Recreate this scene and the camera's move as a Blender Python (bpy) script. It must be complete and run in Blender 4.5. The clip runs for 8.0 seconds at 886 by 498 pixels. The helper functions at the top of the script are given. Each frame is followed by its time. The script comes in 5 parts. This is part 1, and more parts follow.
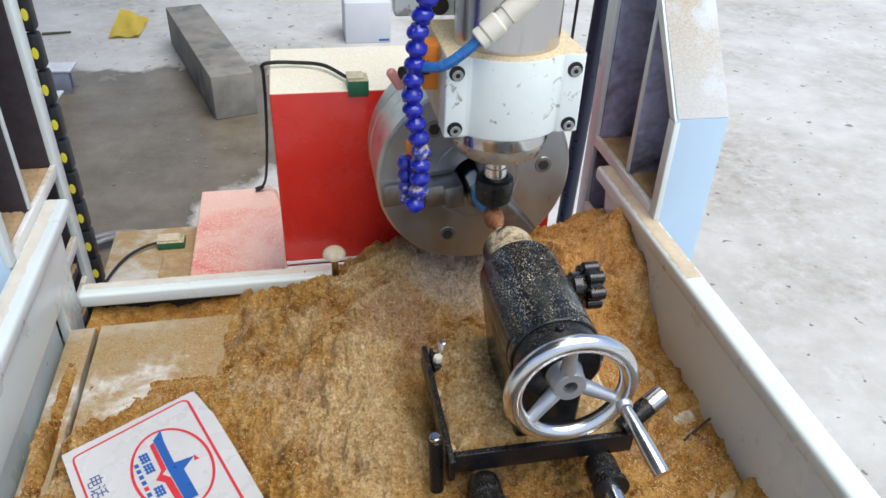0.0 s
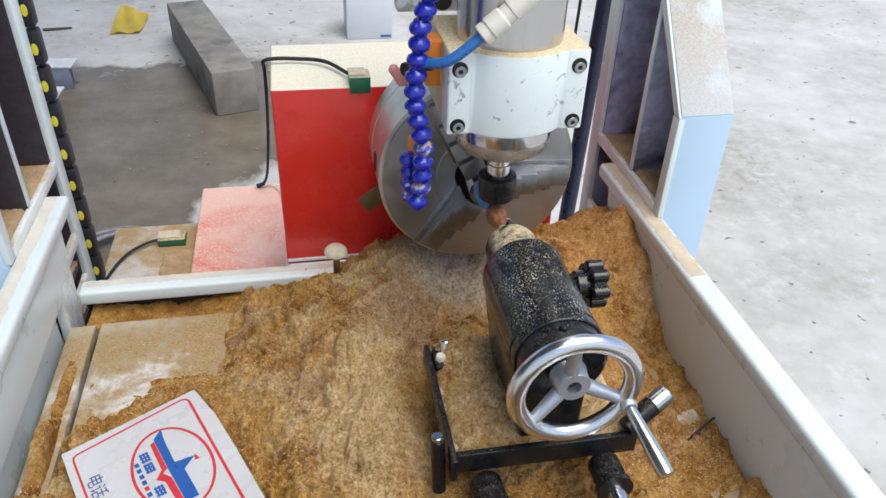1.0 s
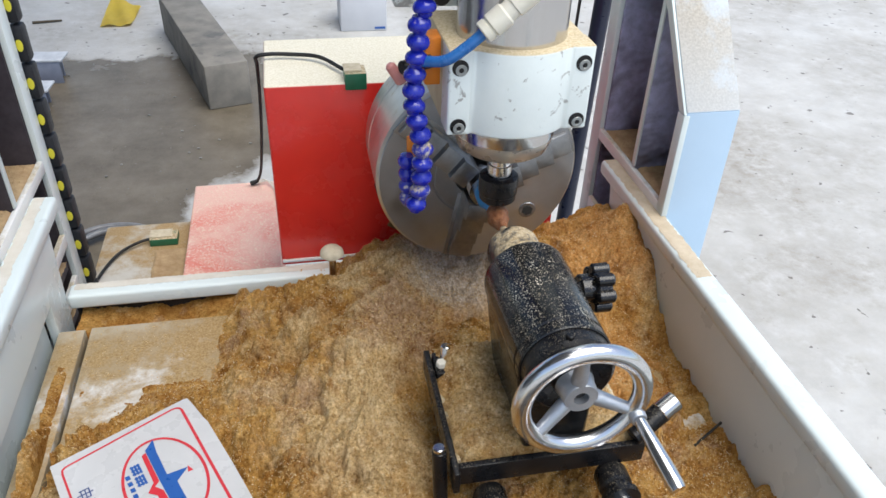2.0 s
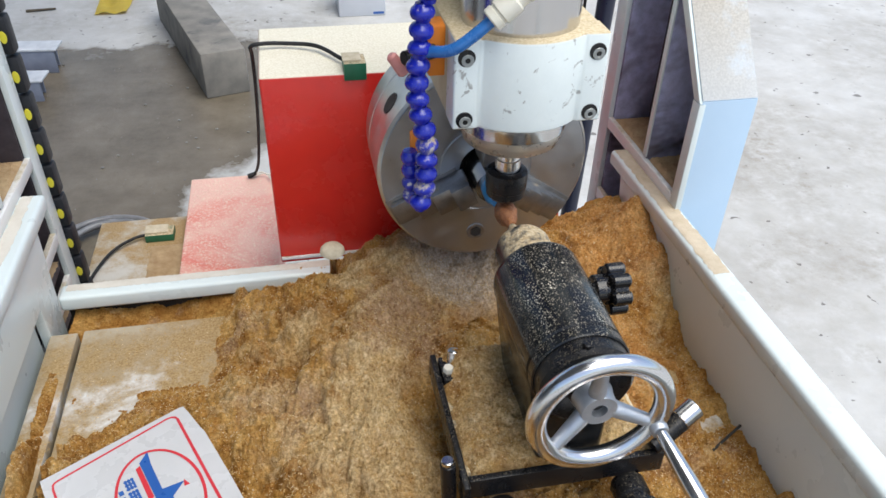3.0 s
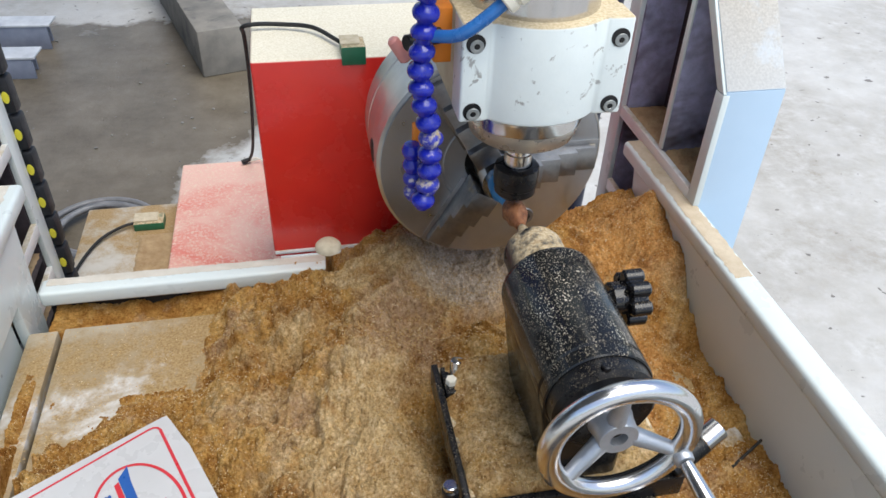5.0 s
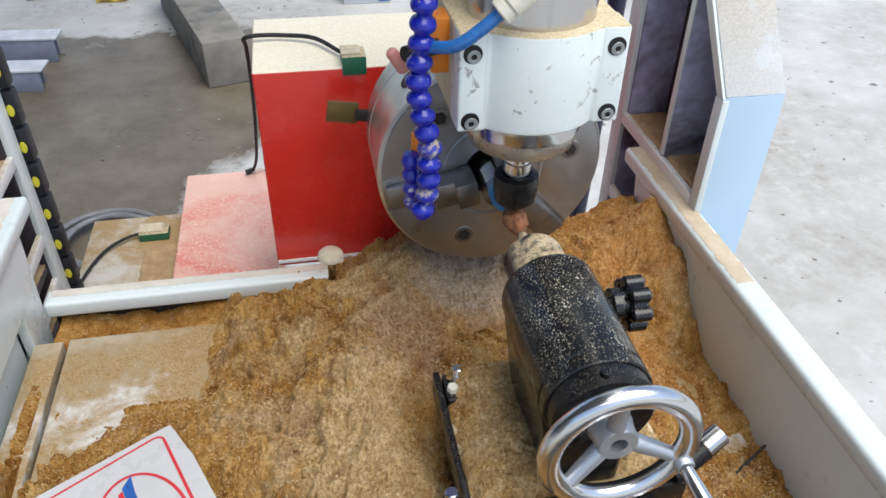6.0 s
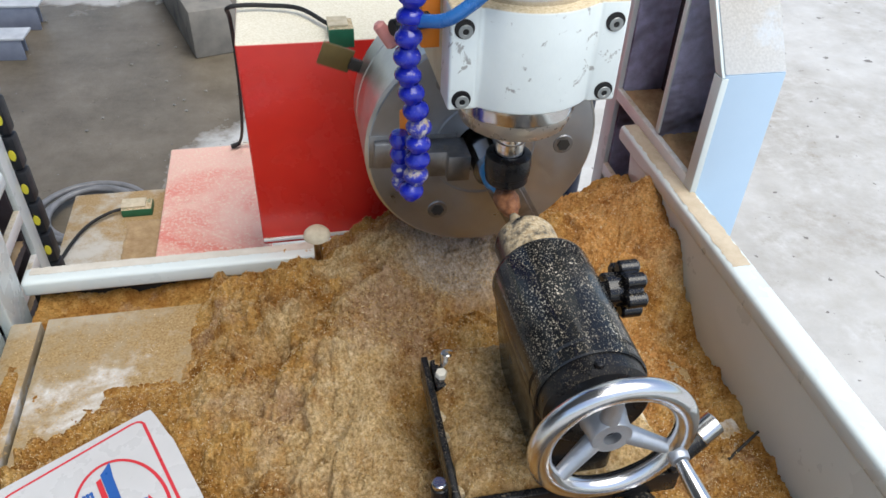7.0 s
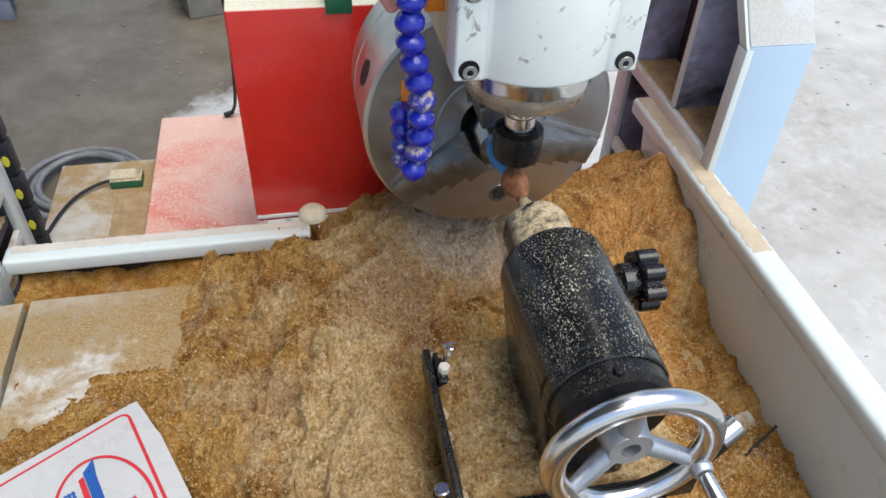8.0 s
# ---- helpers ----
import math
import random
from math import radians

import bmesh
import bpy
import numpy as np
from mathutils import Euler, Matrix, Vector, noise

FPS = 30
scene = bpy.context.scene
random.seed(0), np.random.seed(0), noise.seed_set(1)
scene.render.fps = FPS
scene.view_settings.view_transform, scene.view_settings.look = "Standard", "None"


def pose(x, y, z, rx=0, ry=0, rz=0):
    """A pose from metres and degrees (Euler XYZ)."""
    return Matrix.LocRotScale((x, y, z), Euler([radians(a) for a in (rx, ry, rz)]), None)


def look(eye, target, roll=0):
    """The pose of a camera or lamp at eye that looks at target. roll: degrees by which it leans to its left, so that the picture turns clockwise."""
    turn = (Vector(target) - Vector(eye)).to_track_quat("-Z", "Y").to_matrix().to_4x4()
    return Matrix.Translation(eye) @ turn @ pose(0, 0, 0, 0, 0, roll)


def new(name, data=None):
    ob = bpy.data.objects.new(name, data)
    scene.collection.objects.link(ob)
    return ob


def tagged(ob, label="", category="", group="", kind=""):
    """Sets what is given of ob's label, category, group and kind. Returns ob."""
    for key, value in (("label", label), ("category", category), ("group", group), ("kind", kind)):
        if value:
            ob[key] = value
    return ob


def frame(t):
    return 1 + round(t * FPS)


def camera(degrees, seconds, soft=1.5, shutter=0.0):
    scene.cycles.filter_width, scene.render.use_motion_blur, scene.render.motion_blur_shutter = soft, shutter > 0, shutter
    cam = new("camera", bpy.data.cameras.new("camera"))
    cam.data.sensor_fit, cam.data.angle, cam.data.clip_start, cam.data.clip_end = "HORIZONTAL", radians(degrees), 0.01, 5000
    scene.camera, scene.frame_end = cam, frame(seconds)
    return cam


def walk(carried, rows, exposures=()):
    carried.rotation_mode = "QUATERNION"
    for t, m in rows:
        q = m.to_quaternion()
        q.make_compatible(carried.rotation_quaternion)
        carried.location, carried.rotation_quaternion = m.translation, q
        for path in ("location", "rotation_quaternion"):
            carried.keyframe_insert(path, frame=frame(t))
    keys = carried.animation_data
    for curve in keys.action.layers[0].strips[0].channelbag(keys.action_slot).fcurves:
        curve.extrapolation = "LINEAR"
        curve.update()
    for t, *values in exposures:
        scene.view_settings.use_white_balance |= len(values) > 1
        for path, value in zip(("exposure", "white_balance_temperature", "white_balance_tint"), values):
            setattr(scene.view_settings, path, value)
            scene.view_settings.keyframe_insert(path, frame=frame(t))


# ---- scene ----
cam = camera(60.4, 8.0, shutter=0.35)
PATH = [
    (0, (-0.002, -0.042, 1.245), (0.338, 1.577, 0.121), 2.3),
    (0.5, (-0.003, -0.043, 1.245), (0.333, 1.58, 0.125), 2.4),
    (1, (-0.002, -0.036, 1.243), (0.334, 1.578, 0.111), 2.3),
    (1.5, (-0.002, -0.023, 1.24), (0.345, 1.58, 0.096), 2.6),
    (3, (0.001, 0.026, 1.229), (0.342, 1.603, 0.047), 1.7),
    (3.5, (0.006, 0.053, 1.216), (0.354, 1.595, -0.01), 2.3),
    (4, (0.007, 0.068, 1.214), (0.35, 1.609, -0.014), 2.8),
    (4.5, (0.007, 0.079, 1.213), (0.349, 1.619, -0.017), 2.7),
    (6, (0.013, 0.075, 1.215), (0.334, 1.636, 0.007), 1.4),
    (6.5, (0.015, 0.077, 1.214), (0.329, 1.632, -0.004), 1.4),
    (7, (0.018, 0.095, 1.208), (0.357, 1.609, -0.055), 2.4),
    (7.5, (0.018, 0.119, 1.202), (0.362, 1.604, -0.093), 3.3),
    (8, (0.023, 0.138, 1.195), (0.355, 1.589, -0.141), 2.9),
]
walk(cam, [(t, look(eye, target, roll)) for t, eye, target, roll in PATH])

# ---- daylight: a bright overcast sky, blocked partly by an added roof and wall ----
world = bpy.data.worlds.new("sky")
scene.world = world
world.use_nodes = True
wn = world.node_tree
sky = wn.nodes.new("ShaderNodeTexSky")
sky.sky_type, sky.sun_disc = "NISHITA", False
sky.sun_elevation, sky.sun_rotation = radians(69), radians(153)
sky.air_density, sky.dust_density = 1.0, 2.5
wn.links.new(sky.outputs[0], wn.nodes["Background"].inputs[0])
wn.nodes["Background"].inputs[1].default_value = 0.15
sun_lamp = bpy.data.lights.new("sun", "SUN")
sun_lamp.energy, sun_lamp.angle, sun_lamp.color = 2.2, radians(60), (0.98, 1.0, 0.95)
sun = new("sun", sun_lamp)
sun.matrix_world = look((1.5, -2.9, 8.5), (0, 0, 0))
scene.view_settings.exposure = 0.52

# ---- materials ----
MATS = {}


def surf(name, a, b, scale=20.0, rough=0.5, metal=0.0, bump=0.1, bump_scale=None, dust=0.0, chips=0.0, rough_var=0.1, coat=0.0, spots=None, detail=6.0, dust_scale=38.0, dust_tone=None, spec=0.5):
    """Two-tone procedural surface with grain, optional sawdust lying on upward faces, and loose chips."""
    if name in MATS:
        return MATS[name]
    m = bpy.data.materials.new(name)
    m.use_nodes = True
    n, ln = m.node_tree.nodes, m.node_tree.links
    bs = n["Principled BSDF"]
    co = n.new("ShaderNodeTexCoord").outputs["Object"]

    def tex(s, d=6.0, r=0.6, dist=0.0):
        t = n.new("ShaderNodeTexNoise")
        t.inputs["Scale"].default_value, t.inputs["Detail"].default_value = s, d
        t.inputs["Roughness"].default_value, t.inputs["Distortion"].default_value = r, dist
        ln.new(co, t.inputs["Vector"])
        return t.outputs["Fac"]

    def ramp(src, lo, hi, to0=0.0, to1=1.0):
        r = n.new("ShaderNodeMapRange")
        r.inputs[1].default_value, r.inputs[2].default_value = lo, hi
        r.inputs[3].default_value, r.inputs[4].default_value = to0, to1
        ln.new(src, r.inputs[0])
        return r.outputs[0]

    def mix(f, c1, c2):
        x = n.new("ShaderNodeMix")
        x.data_type = "RGBA"
        for i, c in ((6, c1), (7, c2)):
            if isinstance(c, tuple):
                x.inputs[i].default_value = (*c, 1)
            else:
                ln.new(c, x.inputs[i])
        ln.new(f, x.inputs[0])
        return x.outputs[2]

    def times(p, q):
        x = n.new("ShaderNodeMath")
        x.operation = "MULTIPLY"
        for i, c in enumerate((p, q)):
            if isinstance(c, float):
                x.inputs[i].default_value = c
            else:
                ln.new(c, x.inputs[i])
        return x.outputs[0]

    col = mix(ramp(tex(scale, detail), 0.32, 0.68), a, b)
    if spots:
        tone, s_scale, lo, hi = spots
        col = mix(ramp(tex(s_scale, 4.0, 0.65, 0.6), lo, hi), col, tone)
    rg = ramp(tex(scale * 2.3, 4.0), 0.3, 0.7, max(rough - rough_var, 0.03), min(rough + rough_var, 1.0))
    met = None
    height = tex(bump_scale or scale * 4, 5.0)
    if dust or chips:
        geo = n.new("ShaderNodeNewGeometry")
        sep = n.new("ShaderNodeSeparateXYZ")
        ln.new(geo.outputs["Normal"], sep.inputs[0])
        up = ramp(sep.outputs["Z"], 0.30, 0.62)
        cover = None
        if dust:
            cover = times(up, ramp(tex(dust_scale, 7.0, 0.7), 0.72 - 0.5 * dust, 0.86 - 0.5 * dust))
        if chips:
            v = n.new("ShaderNodeTexNoise")
            v.inputs["Scale"].default_value, v.inputs["Detail"].default_value, v.inputs["Distortion"].default_value = 1000.0, 1.5, 0.8
            warp = n.new("ShaderNodeMapping")
            warp.inputs["Scale"].default_value = (1.0, 0.6, 1.0)
            ln.new(co, warp.inputs["Vector"])
            ln.new(warp.outputs[0], v.inputs["Vector"])
            gate = ramp(tex(38.0, 4.0), 0.36, 0.62)
            bit = times(ramp(v.outputs["Fac"], 0.60, 0.64), times(gate, ramp(sep.outputs["Z"], 0.15, 0.75)))
            bit = times(bit, chips)
            if cover is None:
                cover = bit
            else:
                mx = n.new("ShaderNodeMath")
                mx.operation = "MAXIMUM"
                ln.new(cover, mx.inputs[0])
                ln.new(bit, mx.inputs[1])
                cover = mx.outputs[0]
        lo, hi = dust_tone or ((0.36, 0.26, 0.14), (0.62, 0.52, 0.35))
        grain = mix(ramp(tex(420.0, 3.0), 0.35, 0.65), lo, hi)
        if chips:
            grain = mix(bit, grain, (0.60, 0.55, 0.45))
        col = mix(cover, col, grain)
        rx = n.new("ShaderNodeMix")
        ln.new(cover, rx.inputs[0])
        ln.new(rg, rx.inputs[2])
        rx.inputs[3].default_value = 0.95
        rg = rx.outputs[0]
        if metal:
            met = ramp(cover, 0.0, 1.0, metal, 0.0)
        hx = n.new("ShaderNodeMath")
        hx.operation = "MULTIPLY_ADD"
        ln.new(cover, hx.inputs[0])
        hx.inputs[1].default_value = 1.5
        ln.new(height, hx.inputs[2])
        height = hx.outputs[0]
    ln.new(col, bs.inputs["Base Color"])
    ln.new(rg, bs.inputs["Roughness"])
    if met is not None:
        ln.new(met, bs.inputs["Metallic"])
    else:
        bs.inputs["Metallic"].default_value = metal
    bs.inputs["Coat Weight"].default_value = coat
    bs.inputs["Specular IOR Level"].default_value = spec
    if bump:
        bp = n.new("ShaderNodeBump")
        bp.inputs["Strength"].default_value, bp.inputs["Distance"].default_value = bump, 0.002
        ln.new(height, bp.inputs["Height"])
        ln.new(bp.outputs[0], bs.inputs["Normal"])
    MATS[name] = m
    return m


WHITE = surf("white_paint", (0.69, 0.76, 0.75), (0.64, 0.71, 0.70), 5, 0.32, 0, 0.02, 300, spots=((0.55, 0.53, 0.48), 38, 0.74, 0.80))
BOLT_STEEL = surf("dull_bolt_steel", (0.36, 0.38, 0.37), (0.26, 0.275, 0.27), 120, 0.4, 0.5, 0.1, 300)
WHITE_DUSTY = surf("white_paint_dusty", (0.80, 0.80, 0.78), (0.72, 0.72, 0.69), 14, 0.4, 0, 0.06, 300, dust=0.60, dust_scale=16.0, dust_tone=((0.42, 0.35, 0.24), (0.62, 0.55, 0.42)))
COLUMN_BLUE = surf("pale_blue_paint", (0.44, 0.58, 0.72), (0.41, 0.55, 0.69), 9, 0.4, 0, 0.03, 260)
COLUMN_DUSTY = surf("pale_blue_paint_dusty", (0.60, 0.68, 0.76), (0.54, 0.62, 0.70), 9, 0.6, 0, 0.1, 260, dust=0.74, dust_scale=7.0, dust_tone=((0.36, 0.29, 0.20), (0.52, 0.45, 0.35)))
CAST_WHITE = surf("white_cast_paint", (0.76, 0.82, 0.80), (0.70, 0.76, 0.745), 25, 0.4, 0, 0.10, 160, dust=1.1, spots=((0.36, 0.37, 0.35), 55, 0.605, 0.65), dust_tone=((0.48, 0.38, 0.23), (0.66, 0.56, 0.38)))
# column insides: shade of the hollow put into near-black and dark-blotched lilac
INNER_SHADE = surf("column_inside_paint", (0.060, 0.050, 0.060), (0.04, 0.032, 0.04), 60, 0.7, 0, 0.15, 400)
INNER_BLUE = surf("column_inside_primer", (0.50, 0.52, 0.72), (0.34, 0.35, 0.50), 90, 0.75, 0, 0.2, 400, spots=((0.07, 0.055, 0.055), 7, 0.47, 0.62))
RED = surf("red_paint", (0.74, 0.034, 0.022), (0.64, 0.024, 0.018), 12, 0.25, 0, 0.05, 260, dust=1.1, coat=0.2, dust_scale=60.0, dust_tone=((0.74, 0.67, 0.50), (0.88, 0.82, 0.67)))
RED_STEP = surf("red_paint_powdered", (0.80, 0.24, 0.18), (0.78, 0.12, 0.09), 8, 0.6, 0, 0.4, 300, dust=0.45, dust_scale=230.0, spots=((0.86, 0.52, 0.42), 5, 0.34, 0.54), dust_tone=((0.84, 0.58, 0.45), (0.90, 0.72, 0.58)))
STEEL = surf("turned_steel", (0.60, 0.59, 0.58), (0.55, 0.545, 0.54), 4, 0.2, 1.0, 0.0, 300, rough_var=0.05)
CHROME = surf("polished_chrome", (0.74, 0.74, 0.74), (0.66, 0.66, 0.67), 30, 0.21, 1.0, 0.03, 200, rough_var=0.07)
CHUCK = surf("chuck_steel", (0.56, 0.59, 0.63), (0.42, 0.445, 0.485), 12, 0.36, 1.0, 0.02, 300)
CHUCK_RIM = surf("chuck_rim_steel", (0.70, 0.66, 0.60), (0.54, 0.51, 0.46), 22, 0.42, 1.0, 0.05, 200, dust=0.25)
JAW = surf("jaw_steel", (0.34, 0.34, 0.34), (0.22, 0.22, 0.225), 60, 0.42, 1.0, 0.08, 300, dust=0.35)
BLACK = surf("black_enamel", (0.007, 0.008, 0.009), (0.011, 0.012, 0.013), 30, 0.20, 0, 0.02, 420, chips=1.0, spec=0.28, coat=0.15)
BLACK_CLEAN = surf("black_oxide", (0.006, 0.006, 0.007), (0.012, 0.012, 0.013), 40, 0.3, 0, 0.05, 300, chips=0.35, spec=0.3)
BLACK_DUSTY = surf("black_enamel_dusty", (0.018, 0.019, 0.020), (0.026, 0.027, 0.028), 30, 0.35, 0, 0.12, 300, dust=0.70, chips=1.0, dust_scale=70.0)
PLASTIC = surf("black_plastic", (0.005, 0.005, 0.006), (0.008, 0.008, 0.009), 40, 0.12, 0, 0.02, 300, chips=0.3, spec=0.5)
RUBBER = surf("dark_rubber", (0.02, 0.02, 0.021), (0.03, 0.03, 0.03), 60, 0.6, 0, 0.1, 300, spec=0.25)
NAVY = surf("navy_tube", (0.008, 0.012, 0.03), (0.012, 0.016, 0.04), 30, 0.35, 0, 0.05, 200)
BLUE = surf("blue_plastic", (0.006, 0.012, 0.27), (0.010, 0.020, 0.38), 60, 0.22, 0, 0.06, 300, dust=0.25, coat=0.2, dust_scale=120.0)
BLUE_DUSTY = surf("blue_plastic_dusty", (0.008, 0.016, 0.32), (0.03, 0.04, 0.34), 130, 0.45, 0, 0.2, 300, dust=0.45, dust_scale=150.0, spots=((0.45, 0.42, 0.40), 150, 0.52, 0.62))
TUBE = surf("blue_air_tube", (0.02, 0.11, 0.36), (0.035, 0.17, 0.46), 40, 0.22, 0, 0.03, 300)
CREAM = surf("cream_fitting", (0.66, 0.63, 0.52), (0.72, 0.69, 0.60), 60, 0.4, 0, 0.05, 300)
CREAM_DUSTY = surf("dusty_cream_paint", (0.60, 0.55, 0.40), (0.52, 0.45, 0.30), 60, 0.7, 0, 0.2, 300, dust=1.1, dust_tone=((0.48, 0.38, 0.23), (0.66, 0.56, 0.38)))
ORANGE = surf("orange_plastic", (0.78, 0.24, 0.02), (0.66, 0.20, 0.02), 50, 0.4, 0, 0.05, 300)
PINK = surf("pink_plastic", (0.62, 0.27, 0.24), (0.56, 0.22, 0.20), 50, 0.4, 0, 0.05, 300)
GREEN = surf("green_sensor_case", (0.015, 0.12, 0.06), (0.02, 0.15, 0.075), 60, 0.4, 0, 0.05, 300, dust=0.8)
OLIVE = surf("olive_brass_flag", (0.16, 0.11, 0.03), (0.12, 0.085, 0.028), 60, 0.5, 0.2, 0.05, 300)
SKYBLUE = surf("bright_blue_plug", (0.02, 0.22, 0.55), (0.03, 0.28, 0.62), 50, 0.35, 0, 0.05, 300)
PLATE = surf("bed_plate", (0.50, 0.43, 0.32), (0.34, 0.26, 0.15), 8, 0.6, 0, 0.14, 140, dust=0.48, dust_scale=11.0, spots=((0.70, 0.70, 0.68), 7, 0.55, 0.63), dust_tone=((0.28, 0.18, 0.07), (0.44, 0.31, 0.15)))
# dark iron parts; also painted shade under the beam and in holes
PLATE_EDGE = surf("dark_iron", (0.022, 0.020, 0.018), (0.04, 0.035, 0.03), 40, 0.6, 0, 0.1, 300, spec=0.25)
BOARD = surf("powdered_board", (0.56, 0.53, 0.47), (0.46, 0.42, 0.34), 10, 0.7, 0, 0.1, 200, dust=0.60, dust_scale=9.0, dust_tone=((0.30, 0.19, 0.08), (0.46, 0.32, 0.16)))
WALNUT = surf("turned_nutwood", (0.16, 0.05, 0.018), (0.40, 0.17, 0.07), 170, 0.4, 0, 0.8, 420, detail=3)
PAPER = surf("card_paper", (0.57, 0.565, 0.56), (0.52, 0.515, 0.505), 12, 0.3, 0, 0.02, 100, coat=0.3)
INK_RED = surf("red_ink", (0.62, 0.035, 0.05), (0.56, 0.03, 0.04), 30, 0.35, 0, 0)
INK_BLUE = surf("blue_ink", (0.02, 0.09, 0.33), (0.025, 0.11, 0.37), 30, 0.35, 0, 0)
INK_DARK = surf("slate_ink", (0.06, 0.09, 0.22), (0.07, 0.10, 0.24), 30, 0.4, 0, 0)
YELLOW = surf("yellow_paper", (0.78, 0.62, 0.10), (0.70, 0.55, 0.10), 18, 0.6, 0, 0.05)
YELLOW_DOT = surf("yellow_link_mark", (0.75, 0.68, 0.05), (0.70, 0.62, 0.05), 30, 0.5, 0, 0.03)
CHAIN = surf("drag_chain_plastic", (0.012, 0.013, 0.016), (0.025, 0.027, 0.032), 40, 0.5, 0, 0.1, 300, spec=0.3)
CONCRETE = surf("cast_concrete", (0.27, 0.25, 0.215), (0.15, 0.142, 0.128), 9, 0.85, 0, 0.4, 60, spots=((0.10, 0.10, 0.10), 9, 0.60, 0.70))
SHELF_DUST = surf("shelf_sawdust", (0.34, 0.22, 0.11), (0.50, 0.36, 0.20), 60, 0.95, 0, 0.6, 500)
RAIL_DUST = surf("rail_sawdust", (0.46, 0.37, 0.25), (0.62, 0.53, 0.40), 40, 0.95, 0, 0.6, 600)
PALE_DUST = surf("pale_dust_film", (0.66, 0.63, 0.56), (0.56, 0.52, 0.44), 30, 0.9, 0, 0.3, 600)
SAWDUST_FINE = surf("settled_sawdust", (0.50, 0.42, 0.28), (0.68, 0.60, 0.45), 120, 0.95, 0, 0.6, 600)
CAST_ALU = surf("cast_aluminium", (0.50, 0.53, 0.57), (0.40, 0.43, 0.47), 60, 0.42, 0.85, 0.25, 500)
# one channel steel in two tones: shaded sides, then the lit top
CHANNEL_SHADED = surf("grey_painted_steel", (0.26, 0.29, 0.36), (0.18, 0.20, 0.26), 14, 0.5, 0, 0.1, 120)
CHANNEL_LIT = surf("weathered_white_steel", (0.62, 0.64, 0.66), (0.40, 0.42, 0.45), 11, 0.6, 0, 0.1, 120)
NUT_BLACK = surf("blackened_nut", (0.006, 0.006, 0.007), (0.010, 0.010, 0.011), 40, 0.3, 0, 0.03, 300, spec=0.4)
RING = surf("oily_ring", (0.50, 0.47, 0.42), (0.40, 0.38, 0.34), 40, 0.3, 0.6, 0.05, 200)
CARTON = surf("white_carton", (0.60, 0.62, 0.66), (0.54, 0.56, 0.60), 6, 0.5, 0, 0.03)
HOSE = surf("grey_hose", (0.14, 0.14, 0.145), (0.22, 0.22, 0.225), 30, 0.4, 0, 0.05)
SHADE_SHEET = surf("shed_sheet", (0.15, 0.155, 0.16), (0.10, 0.105, 0.11), 0.6, 0.6, 0, 0.05, 4)
TWIG = surf("splinter", (0.06, 0.045, 0.03), (0.10, 0.08, 0.05), 60, 0.8, 0, 0.2)


